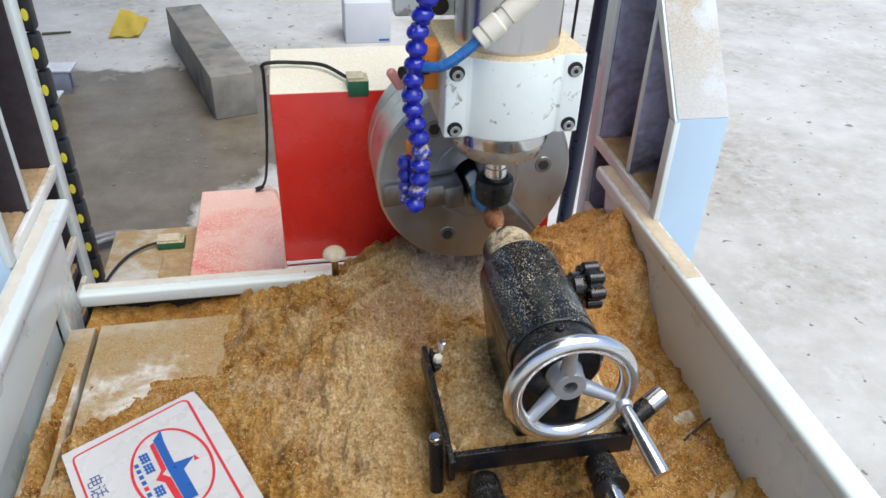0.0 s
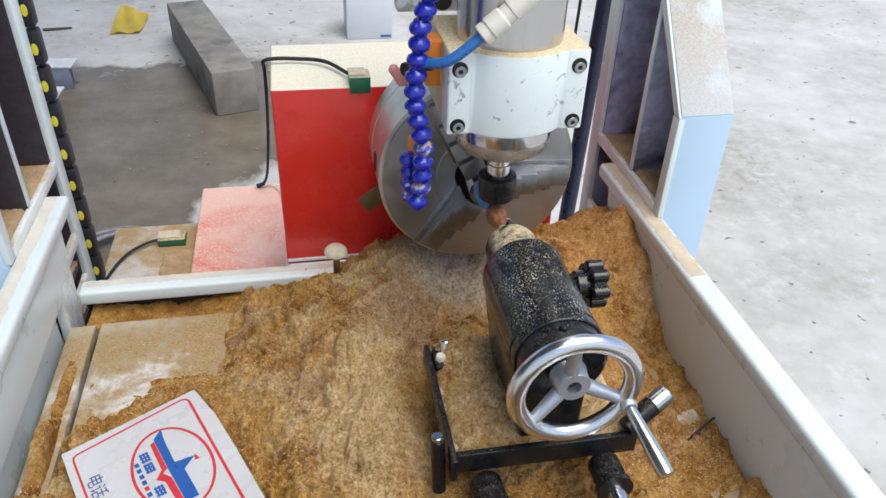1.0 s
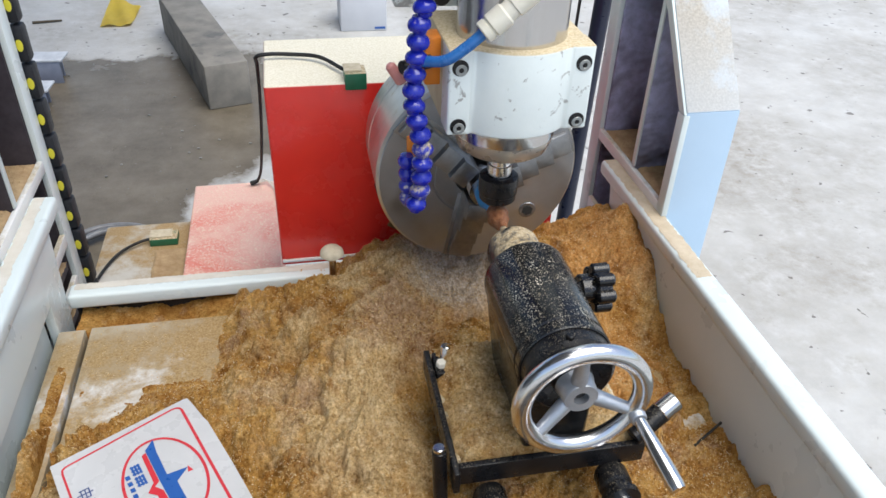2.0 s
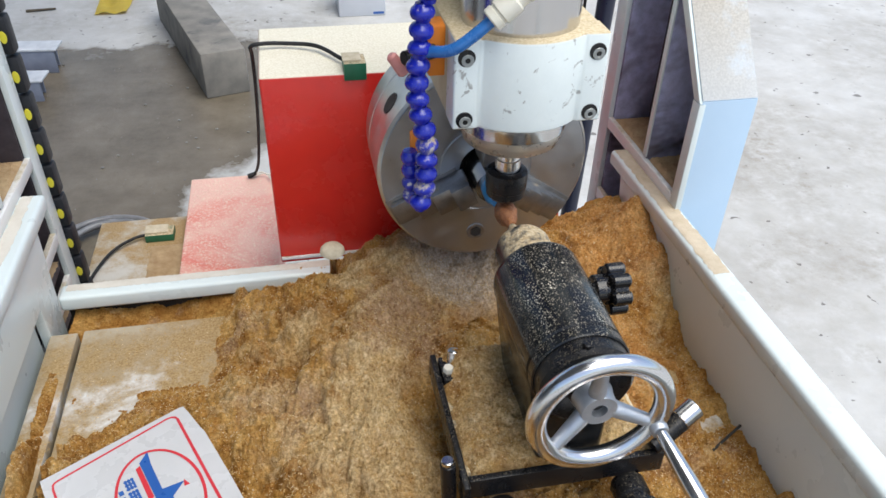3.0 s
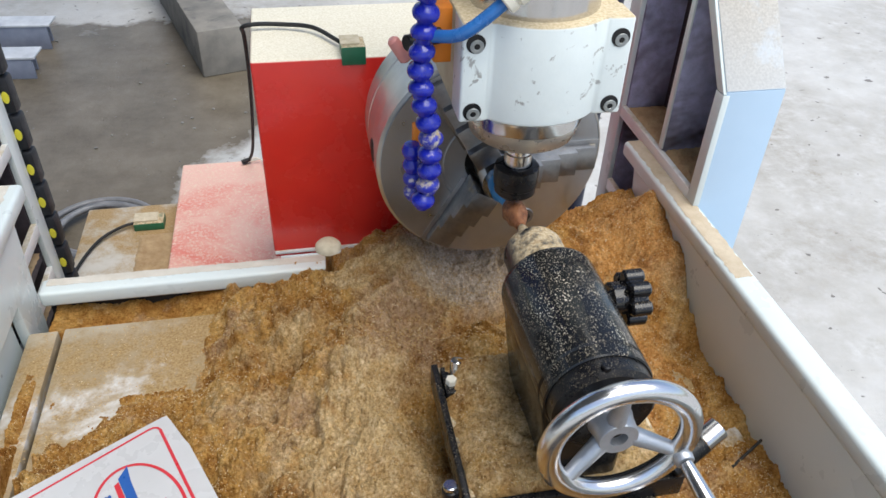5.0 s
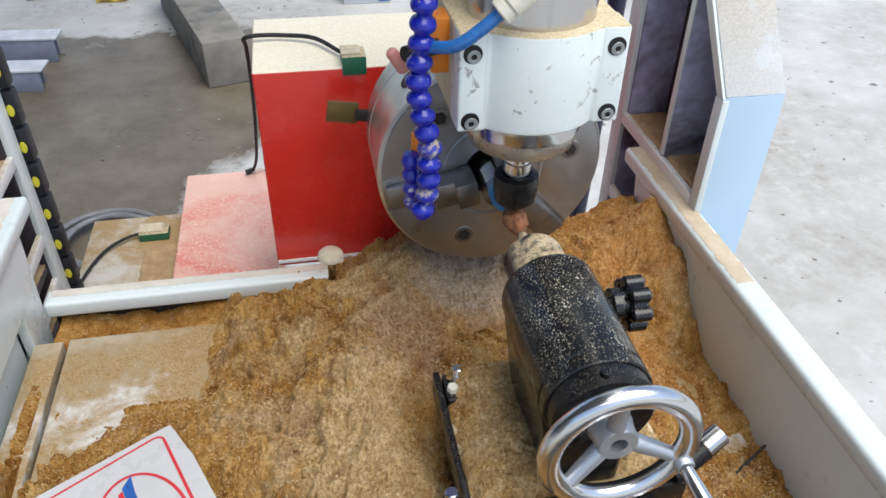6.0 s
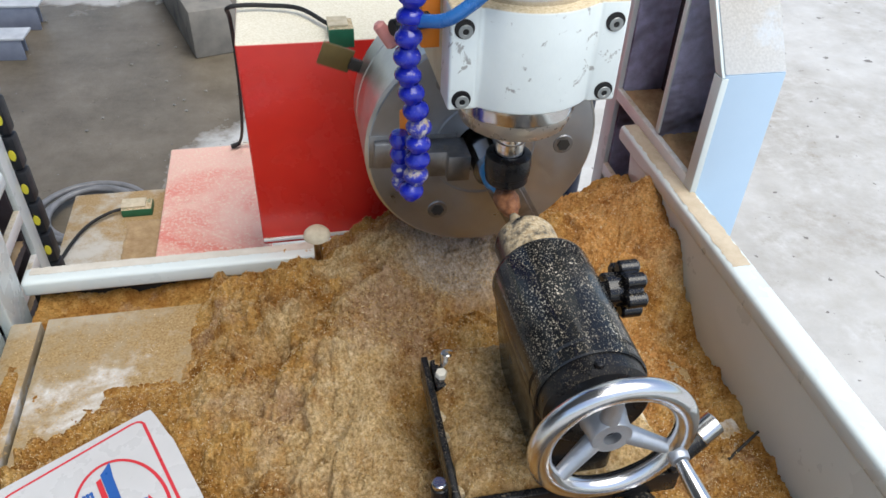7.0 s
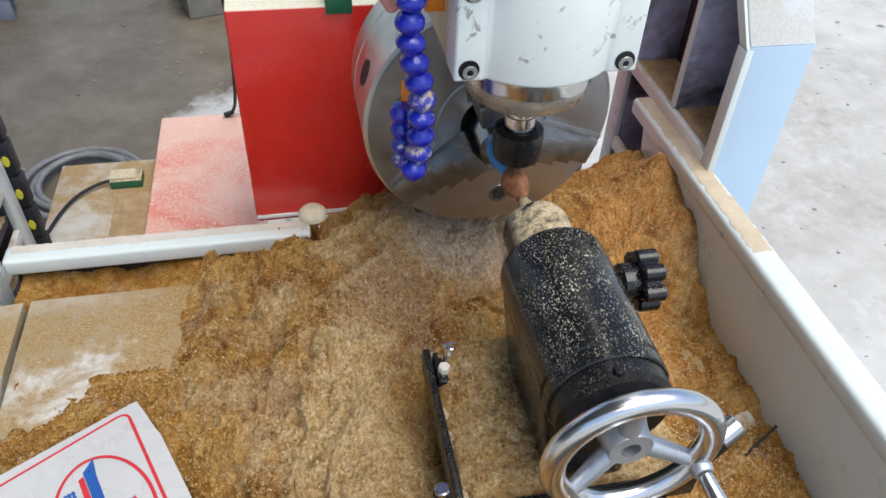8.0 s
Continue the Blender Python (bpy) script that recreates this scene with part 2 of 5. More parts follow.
def sawdust_material(name="sawdust", beige=False):
    m = bpy.data.materials.new(name)
    m.use_nodes = True
    n, ln = m.node_tree.nodes, m.node_tree.links
    bs = n["Principled BSDF"]
    co = n.new("ShaderNodeTexCoord").outputs["Object"]

    def tex(s, d, r=0.6):
        t = n.new("ShaderNodeTexNoise")
        t.inputs["Scale"].default_value, t.inputs["Detail"].default_value, t.inputs["Roughness"].default_value = s, d, r
        ln.new(co, t.inputs["Vector"])
        return t.outputs["Fac"]

    def ramp(src, stops):
        r = n.new("ShaderNodeValToRGB")
        e = r.color_ramp.elements
        e[0].position, e[0].color = stops[0][0], (*stops[0][1], 1)
        e[1].position, e[1].color = stops[-1][0], (*stops[-1][1], 1)
        for p, c in stops[1:-1]:
            x = e.new(p)
            x.color = (*c, 1)
        ln.new(src, r.inputs[0])
        return r.outputs[0]

    def mixc(f, p, q, mode="MIX"):
        x = n.new("ShaderNodeMix")
        x.data_type, x.blend_type = "RGBA", mode
        if isinstance(f, float):
            x.inputs[0].default_value = f
        else:
            ln.new(f, x.inputs[0])
        ln.new(p, x.inputs[6])
        ln.new(q, x.inputs[7])
        return x.outputs[2]

    fresh = ramp(tex(24, 7, 0.7), [(0.30, (0.30, 0.135, 0.036)), (0.44, (0.52, 0.275, 0.078)), (0.56, (0.70, 0.43, 0.14)), (0.70, (0.80, 0.56, 0.23))])
    pale = ramp(tex(85, 6, 0.7), [(0.3, (0.62, 0.45, 0.22)), (0.5, (0.82, 0.65, 0.37)), (0.7, (0.92, 0.80, 0.55))])
    lilac = ramp(tex(120, 6, 0.7), [(0.3, (0.42, 0.27, 0.155)), (0.7, (0.70, 0.52, 0.36))])

    vivid_left = ramp(tex(45, 6, 0.7), [(0.3, (0.42, 0.20, 0.045)), (0.5, (0.66, 0.38, 0.09)), (0.7, (0.80, 0.53, 0.18))])

    def patch(at, r):
        """A ragged round patch of another kind of dust."""
        d = n.new("ShaderNodeVectorMath")
        d.operation = "DISTANCE"
        ln.new(co, d.inputs[0])
        d.inputs[1].default_value = at
        w = n.new("ShaderNodeMath")
        w.operation = "MULTIPLY_ADD"
        ln.new(tex(26, 7, 0.72), w.inputs[0])
        w.inputs[1].default_value = 0.16
        ln.new(d.outputs["Value"], w.inputs[2])
        g = n.new("ShaderNodeMapRange")
        g.inputs[1].default_value, g.inputs[2].default_value, g.inputs[3].default_value, g.inputs[4].default_value = r + 0.06, r + 0.10, 0.85, 0.0
        ln.new(w.outputs[0], g.inputs[0])
        return g.outputs[0]

    base = mixc(ramp(tex(9.5, 7, 0.7), [(0.36 if beige else 0.52, (0, 0, 0)), (0.50 if beige else 0.62, (0.9, 0.9, 0.9))]), fresh, pale)
    base = mixc(ramp(tex(12.7, 7, 0.72), [(0.56, (0, 0, 0)), (0.66, (0.85, 0.85, 0.85))]), base, lilac)
    base = mixc(patch((0.04, 0.46, 0.70), 0.066), base, pale)
    base = mixc(patch((0.045, 0.545, 0.70), 0.048), base, pale)
    base = mixc(patch((0.09, 0.62, 0.72), 0.055), base, lilac)
    base = mixc(patch((-0.035, 0.53, 0.68), 0.026), base, lilac)
    base = mixc(patch((-0.02, 0.64, 0.69), 0.030), base, pale)
    base = mixc(patch((-0.06, 0.40, 0.68), 0.040), base, vivid_left)
    base = mixc(patch((0.16, 0.45, 0.745), 0.070), base, pale)
    base = mixc(patch((0.20, 0.47, 0.74), 0.025), base, lilac)
    # bright orange dust piled against the side wall
    vivid = ramp(tex(60, 6, 0.7), [(0.3, (0.52, 0.24, 0.07)), (0.5, (0.72, 0.39, 0.14)), (0.7, (0.82, 0.52, 0.24))])
    base = mixc(patch((0.37, 0.72, 0.71), 0.075), base, vivid)
    base = mixc(patch((0.30, 0.56, 0.66), 0.070), base, vivid)
    # pale chips that fell under the chuck
    spot = n.new("ShaderNodeVectorMath")
    spot.operation = "DISTANCE"
    ln.new(co, spot.inputs[0])
    spot.inputs[1].default_value = (0.175, 0.725, 0.69)
    near = n.new("ShaderNodeMapRange")
    near.inputs[1].default_value, near.inputs[2].default_value, near.inputs[3].default_value, near.inputs[4].default_value = 0.055, 0.095, 0.92, 0.0
    ragged = n.new("ShaderNodeMath")
    ragged.operation = "MULTIPLY_ADD"
    ln.new(tex(40, 5, 0.7), ragged.inputs[0])
    ragged.inputs[1].default_value = 0.05
    ln.new(spot.outputs["Value"], ragged.inputs[2])
    shift = n.new("ShaderNodeMath")
    shift.operation = "SUBTRACT"
    ln.new(ragged.outputs[0], shift.inputs[0])
    shift.inputs[1].default_value = 0.025
    ln.new(shift.outputs[0], near.inputs[0])
    chipc = ramp(tex(200, 5, 0.7), [(0.3, (0.52, 0.46, 0.38)), (0.7, (0.78, 0.72, 0.64))])
    base = mixc(near.outputs[0], base, chipc)
    grain = ramp(tex(340, 5, 0.75), [(0.30, (0.30, 0.22, 0.155)), (0.44, (0.74, 0.67, 0.60)), (0.57, (0.94, 0.88, 0.83)), (0.72, (1.15, 1.09, 1.03))])
    clump = ramp(tex(95, 4, 0.65), [(0.34, (0.74, 0.67, 0.60)), (0.54, (1.0, 1.0, 1.0))])
    col = mixc(1.0, mixc(1.0, base, clump, "MULTIPLY"), grain, "MULTIPLY")
    ln.new(col, bs.inputs["Base Color"])
    bs.inputs["Roughness"].default_value = 0.95
    bs.inputs["Specular IOR Level"].default_value = 0.0
    h = n.new("ShaderNodeMath")
    h.operation = "MULTIPLY_ADD"
    ln.new(tex(330, 6, 0.8), h.inputs[0])
    h.inputs[1].default_value = 1.0
    ln.new(tex(700, 3, 0.6), h.inputs[2])
    bp = n.new("ShaderNodeBump")
    bp.inputs["Strength"].default_value, bp.inputs["Distance"].default_value = 1.0, 0.0030
    ln.new(h.outputs[0], bp.inputs["Height"])
    ln.new(bp.outputs[0], bs.inputs["Normal"])
    return m


def floor_material():
    m = bpy.data.materials.new("workshop_concrete")
    m.use_nodes = True
    n, ln = m.node_tree.nodes, m.node_tree.links
    bs = n["Principled BSDF"]
    co = n.new("ShaderNodeTexCoord").outputs["Object"]

    def tex(s, d, r=0.6, dist=0.0):
        t = n.new("ShaderNodeTexNoise")
        t.inputs["Scale"].default_value, t.inputs["Detail"].default_value = s, d
        t.inputs["Roughness"].default_value, t.inputs["Distortion"].default_value = r, dist
        ln.new(co, t.inputs["Vector"])
        return t.outputs["Fac"]

    def mrange(src, lo, hi, a=0.0, b=1.0, smooth=False):
        r = n.new("ShaderNodeMapRange")
        if smooth:
            r.interpolation_type = "SMOOTHSTEP"
        r.inputs[1].default_value, r.inputs[2].default_value, r.inputs[3].default_value, r.inputs[4].default_value = lo, hi, a, b
        ln.new(src, r.inputs[0])
        return r.outputs[0]

    def op(kind, p, q):
        x = n.new("ShaderNodeMath")
        x.operation = kind
        for i, c in enumerate((p, q)):
            if isinstance(c, (int, float)):
                x.inputs[i].default_value = c
            else:
                ln.new(c, x.inputs[i])
        return x.outputs[0]

    def mixc(f, p, q):
        x = n.new("ShaderNodeMix")
        x.data_type = "RGBA"
        ln.new(f, x.inputs[0])
        for i, c in ((6, p), (7, q)):
            if isinstance(c, tuple):
                x.inputs[i].default_value = (*c, 1)
            else:
                ln.new(c, x.inputs[i])
        return x.outputs[2]

    col = mixc(mrange(tex(1.6, 8, 0.65), 0.34, 0.66), (0.29, 0.265, 0.225), (0.55, 0.545, 0.525))
    col = mixc(mrange(tex(22, 6, 0.7), 0.35, 0.7), col, mixc(mrange(tex(9, 4), 0.3, 0.7), (0.38, 0.37, 0.35), (0.56, 0.56, 0.55)))
    # pits in the worn slab
    pit = op("MULTIPLY", mrange(tex(19, 3.0, 0.5, 0.3), 0.672, 0.70), 0.85)
    col = mixc(pit, col, (0.13, 0.12, 0.11))
    # the wet patch behind the machine: an uneven blob
    sep = n.new("ShaderNodeSeparateXYZ")
    ln.new(co, sep.inputs[0])
    wob = op("MULTIPLY", op("SUBTRACT", tex(3.2, 7, 0.65), 0.5), 0.9)
    dx = op("DIVIDE", op("SUBTRACT", sep.outputs[0], -0.75), 0.95)
    dy = op("DIVIDE", op("SUBTRACT", sep.outputs[1], 2.35), 1.12)
    rr = op("POWER", op("ADD", op("POWER", op("ABSOLUTE", dx, 0), 4), op("POWER", op("ABSOLUTE", dy, 0), 4)), 0.25)
    wet = mrange(op("ADD", rr, wob), 1.02, 0.92, 0.0, 1.0, True)
    dry = op("MULTIPLY", mrange(op("ADD", sep.outputs[0], op("MULTIPLY", wob, 0.35)), -0.40, -0.37), mrange(op("ADD", op("SUBTRACT", sep.outputs[1], op("MULTIPLY", sep.outputs[0], 0.9)), op("MULTIPLY", wob, 0.5)), 2.52, 2.47))
    wet = op("MULTIPLY", wet, op("SUBTRACT", 1.0, dry))
    col = mixc(wet, col, mixc(mrange(tex(5, 6, 0.7), 0.3, 0.7), (0.110, 0.090, 0.062), (0.205, 0.172, 0.128)))
    ln.new(col, bs.inputs["Base Color"])
    rg = mrange(tex(4, 5), 0.3, 0.7, 0.42, 0.62)
    rx = n.new("ShaderNodeMix")
    ln.new(wet, rx.inputs[0])
    ln.new(rg, rx.inputs[2])
    rx.inputs[3].default_value = 0.27
    ln.new(rx.outputs[0], bs.inputs["Roughness"])
    bs.inputs["Specular IOR Level"].default_value = 0.22
    bp = n.new("ShaderNodeBump")
    bp.inputs["Strength"].default_value, bp.inputs["Distance"].default_value = 0.3, 0.01
    ln.new(op("SUBTRACT", tex(30, 8, 0.7), pit), bp.inputs["Height"])
    ln.new(bp.outputs[0], bs.inputs["Normal"])
    return m


def shavings_material():
    m = bpy.data.materials.new("shavings")
    m.use_nodes = True
    n, ln = m.node_tree.nodes, m.node_tree.links
    g = n.new("ShaderNodeNewGeometry")
    r = n.new("ShaderNodeValToRGB")
    e = r.color_ramp.elements
    e[0].color, e[1].color = (0.46, 0.26, 0.09, 1), (0.76, 0.63, 0.43, 1)
    for p, c in ((0.3, (0.54, 0.34, 0.12)), (0.6, (0.60, 0.41, 0.18)), (0.8, (0.66, 0.50, 0.28))):
        e.new(p).color = (*c, 1)
    ln.new(g.outputs["Random Per Island"], r.inputs[0])
    ln.new(r.outputs[0], n["Principled BSDF"].inputs["Base Color"])
    n["Principled BSDF"].inputs["Roughness"].default_value = 0.95
    n["Principled BSDF"].inputs["Specular IOR Level"].default_value = 0.1
    return m


SHAVINGS = shavings_material()
SAWDUST = sawdust_material()
SAWDUST_BEIGE = sawdust_material("beige_sawdust", True)
FLOOR_MAT = floor_material()

# ---- building helpers ----
ORIGIN = {}


def thing(name, at, label, category, group=""):
    """A top-level Empty at the base of a thing."""
    ob = new(name)
    ob.location = at
    ob.empty_display_size = 0.02
    ORIGIN[ob] = Vector(at)
    return tagged(ob, label, category, group)


def part(name, bm, material, parent, label="", smooth=40):
    """Link a bmesh, built in world metres, as one mesh under a thing or a part."""
    o = ORIGIN[parent]
    bmesh.ops.translate(bm, verts=bm.verts, vec=-o)
    ob = finish(name, bm, material, smooth)
    ob.parent = parent
    ORIGIN[ob] = o
    return tagged(ob, label)


def finish(name, bm, material, smooth=40):
    bmesh.ops.recalc_face_normals(bm, faces=bm.faces)
    if smooth:
        lim = radians(smooth)
        for f in bm.faces:
            f.smooth = True
        for e in bm.edges:
            e.smooth = len(e.link_faces) == 2 and e.calc_face_angle(0) < lim
    me = bpy.data.meshes.new(name)
    bm.to_mesh(me)
    bm.free()
    me.materials.append(material)
    return new(name, me)


def single(name, bm, material, at, label, category, kind="", group="", smooth=40):
    """A thing that is one mesh, its origin at its base."""
    bmesh.ops.translate(bm, verts=bm.verts, vec=-Vector(at))
    ob = finish(name, bm, material, smooth)
    ob.location = at
    ORIGIN[ob] = Vector(at)
    return tagged(ob, label, category, group, kind)


def box(bm, x0, x1, y0, y1, z0, z1, bevel=0.001, m=None, seg=2):
    vs = bmesh.ops.create_cube(bm, size=1.0)["verts"]
    bmesh.ops.scale(bm, vec=(x1 - x0, y1 - y0, z1 - z0), verts=vs)
    bmesh.ops.translate(bm, vec=((x0 + x1) / 2, (y0 + y1) / 2, (z0 + z1) / 2), verts=vs)
    if bevel:
        es = list({e for v in vs for e in v.link_edges})
        out = bmesh.ops.bevel(bm, geom=es, offset=bevel, segments=seg, affect="EDGES", profile=0.5)
        vs = list({v for f in out["faces"] for v in f.verts} | {v for v in vs if v.is_valid})
    if m is not None:
        bmesh.ops.transform(bm, matrix=m, verts=vs)
    return bm


def boxm(*a, **k):
    return box(bmesh.new(), *a, **k)


def lathe(bm, profile, m, seg=48, closed=True):
    """Turn (radius, height) pairs round the local z axis, then place by m."""
    rings = []
    for r, h in profile:
        if r < 1e-6:
            rings.append([bm.verts.new(m @ Vector((0, 0, h)))])
        else:
            rings.append([bm.verts.new(m @ Vector((r * math.cos(2 * math.pi * i / seg), r * math.sin(2 * math.pi * i / seg), h))) for i in range(seg)])
    for p, q in zip(rings, rings[1:]):
        for i in range(seg):
            j = (i + 1) % seg
            if len(p) == 1 and len(q) > 1:
                bm.faces.new((p[0], q[i], q[j]))
            elif len(q) == 1 and len(p) > 1:
                bm.faces.new((p[i], p[j], q[0]))
            elif len(p) > 1:
                bm.faces.new((p[i], p[j], q[j], q[i]))
    return bm


def along(p, q):
    """Frame at p whose z axis points to q."""
    p, q = Vector(p), Vector(q)
    return Matrix.Translation(p) @ (q - p).to_track_quat("Z", "Y").to_matrix().to_4x4(), (q - p).length


def rod(bm, p, q, r, r2=None, seg=24, ch=0.0008):
    m, d = along(p, q)
    r2 = r if r2 is None else r2
    return lathe(bm, [(0, 0), (r - ch, 0), (r, ch), (r2, d - ch), (r2 - ch, d), (0, d)], m, seg)


def rodm(*a, **k):
    return rod(bmesh.new(), *a, **k)


def tube(pts, r, seg=10, steps=6):
    """A round cord through points, smoothed."""
    pts = [Vector(p) for p in pts]
    ext = [2 * pts[0] - pts[1], *pts, 2 * pts[-1] - pts[-2]]
    line = []
    for i in range(1, len(ext) - 2):
        a, b, c, d = ext[i - 1:i + 3]
        for k in range(steps):
            t = k / steps
            line.append(0.5 * (2 * b + (c - a) * t + (2 * a - 5 * b + 4 * c - d) * t * t + (3 * b - a - 3 * c + d) * t ** 3))
    line.append(pts[-1])
    bm, prev = bmesh.new(), None
    up = Vector((0.31, 0.2, 0.93))
    for i, p in enumerate(line):
        t = (line[min(i + 1, len(line) - 1)] - line[max(i - 1, 0)]).normalized()
        u = (up - t * up.dot(t)).normalized()
        up = u
        w = t.cross(u)
        ring = [bm.verts.new(p + r * (math.cos(2 * math.pi * j / seg) * u + math.sin(2 * math.pi * j / seg) * w)) for j in range(seg)]
        if prev:
            for j in range(seg):
                bm.faces.new((prev[j], prev[(j + 1) % seg], ring[(j + 1) % seg], ring[j]))
        prev = ring
    bm.verts.ensure_lookup_table()
    bm.faces.new(bm.verts[:seg])
    bm.faces.new(bm.verts[-seg:])
    return bm


def prism(bm, outline, axis, lo, hi, bevel=0.0, seg=2):
    """Extrude a closed outline (pairs) along x, y or z."""
    def at(p, h):
        return {"x": (h, p[0], p[1]), "y": (p[0], h, p[1]), "z": (p[0], p[1], h)}[axis]
    a = [bm.verts.new(at(p, lo)) for p in outline]
    b = [bm.verts.new(at(p, hi)) for p in outline]
    fs = [bm.faces.new(a), bm.faces.new(b[::-1])]
    for i in range(len(a)):
        j = (i + 1) % len(a)
        fs.append(bm.faces.new((a[j], a[i], b[i], b[j])))
    bmesh.ops.recalc_face_normals(bm, faces=fs)
    if bevel:
        es = list({e for f in fs for e in f.edges if e.calc_face_angle(0) > 0.5})
        bmesh.ops.bevel(bm, geom=es, offset=bevel, segments=seg, affect="EDGES", profile=0.5)
    return bm


def prismm(*a, **k):
    return prism(bmesh.new(), *a, **k)


# ---- the setting ----
FLOOR = -0.055
AX, AZ = 0.183, 0.837          # the rotary axis, along y
SX, SY = 0.183, 0.602          # the upright spindle axis


def build_setting():
    bm = bmesh.new()
    bmesh.ops.create_grid(bm, x_segments=60, y_segments=60, size=90)
    bmesh.ops.translate(bm, verts=bm.verts, vec=(0, 0, FLOOR))
    single("ground", bm, FLOOR_MAT, (0, 0, FLOOR), "worn grey concrete workshop floor with a wet patch", "floor", "structure")
    # roof and wall stay out of view, added only to shape the light
    bm = boxm(-9, -0.4, -2.5, 6.5, 5.0, 5.12, 0)
    single("ceiling", bm, SHADE_SHEET, (0, 0, 5.0), "unseen grey roof sheet added to shade the left side", "ceiling", "structure")
    for n, b in (("wall_west", (-9.2, -9, -6, 6.5, FLOOR, 5.0)),):
        single(n, boxm(*b, 0), SHADE_SHEET, (b[0], b[2], FLOOR), "unseen grey wall sheet added to block light from the left", "wall", "structure")


build_setting()


# ---- the machine bed ----
def film(x0, x1, y0, y1, z, h):
    """A thin uneven layer of settled dust with ragged ends."""
    bm = bmesh.new()
    d = 0.0025
    nx, ny = max(4, int((x1 - x0) / d)), int((y1 - y0) / d)
    g = []
    for j in range(ny + 1):
        g.append([])
        for i in range(nx + 1):
            x, y = x0 + (x1 - x0) * i / nx, y0 + (y1 - y0) * j / ny
            k = Vector((x, y, z))
            e = min(1, i / 1.5, (nx - i) / 1.5, j / 3, (ny - j) / 3)
            x += 0.0012 * noise.noise(k * 160) * (1 if 0 < i < nx else 2.0)
            y += 0.0015 * noise.noise(k * 240) if j in (0, ny) else 0
            g[-1].append(bm.verts.new((x, y, z + e * h * (0.5 + 0.5 * abs(noise.noise(k * 210)) + 0.35 * noise.noise(k * 500)))))
    for j in range(ny):
        for i in range(nx):
            bm.faces.new((g[j][i], g[j][i + 1], g[j + 1][i + 1], g[j + 1][i]))
    return bm


def side_rail(x_in, x_out, sgn):
    """A folded steel side wall with a flat top flange; inner face at x_in."""
    th = thing("side_rail", (x_in, 0.3, 0.55), "white-painted steel side wall of the machine bed with sawdust on top", "machine bed", "bed side walls")
    # top flange with a rounded lip
    a, b = sorted((x_in, x_out))
    part("top_flange", boxm(a, b, -0.30, 0.838, 0.735, 0.755, 0.005, seg=3), WHITE, th)
    part("dust_film", film(a + 0.004, b - (0.004 if sgn > 0 else 0.012), 0.57 if sgn > 0 else -0.1, 0.834, 0.7553, 0.0012), RAIL_DUST if sgn > 0 else PALE_DUST, th, "thin film of sawdust")
    c = x_in + sgn * 0.006
    p, q = sorted((c, c + sgn * 0.012))
    out = [(-0.30, 0.45), (0.765, 0.45), (0.788, 0.64), (0.812, 0.735), (-0.30, 0.735)] if sgn > 0 else [(-0.30, 0.668), (0.735, 0.668), (0.735, 0.45), (0.768, 0.45), (0.788, 0.64), (0.798, 0.735), (-0.30, 0.735)]
    part("web", prismm(out, "x", p, q, 0.0015), WHITE, th)
    if sgn > 0:
        th.rotation_euler.z = 0.012
        th.location.x += 0.0036
        return th
    p2, q2 = sorted((c + sgn * 0.013, c + sgn * 0.019))
    part("lower_web", boxm(p2, q2, -0.30, 0.734, 0.45, 0.70, 0.001), WHITE, th)
    return th


def build_bed():
    side_rail(0.398, 0.425, 1)
    side_rail(-0.291, -0.320, -1)
    th = thing("cross_beam", (-0.1, 0.8, 0.6), "white-painted steel cross beam dusted with sawdust", "machine beam")
    part("flange", boxm(-0.298, 0.395, 0.787, 0.814, 0.620, 0.640, 0.004, seg=3), WHITE, th)
    part("dust_film", film(-0.29, 0.39, 0.8000, 0.8125, 0.6403, 0.0012), PALE_DUST, th, "thin film of sawdust")
    # dark web: the shade below the flange is put into its colour
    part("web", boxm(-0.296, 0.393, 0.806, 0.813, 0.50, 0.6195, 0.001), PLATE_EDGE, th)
    th = thing("machine_base", (0.06, 0.3, FLOOR), "heavy white-painted welded machine base frame", "machine base")
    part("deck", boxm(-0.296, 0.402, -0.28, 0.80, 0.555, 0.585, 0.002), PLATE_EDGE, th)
    for x0 in (-0.296, 0.322):
        part("long_member", boxm(x0, x0 + 0.08, -0.28, 0.80, 0.38, 0.553, 0.004), WHITE, th)
        for y0 in (-0.26, 0.70):
            part("leg", boxm(x0, x0 + 0.08, y0, y0 + 0.08, FLOOR, 0.379, 0.004), WHITE, th)
    # bed plates with a slot between them
    for x0, x1, y1, z1 in ((-0.303 + 0.004, -0.2695, 0.738, 0.627), (-0.263, -0.101, 0.740, 0.627), (0.362, 0.397, 0.60, 0.634)):
        bm = boxm(x0, x1, -0.28, y1, z1 - 0.022, z1, 0.0012)
        single("bed_plate", bm, PLATE, (x0, y1, z1 - 0.022), "cream-painted steel bed plate smeared with sawdust", "bed plate", group="bed plates")


build_bed()

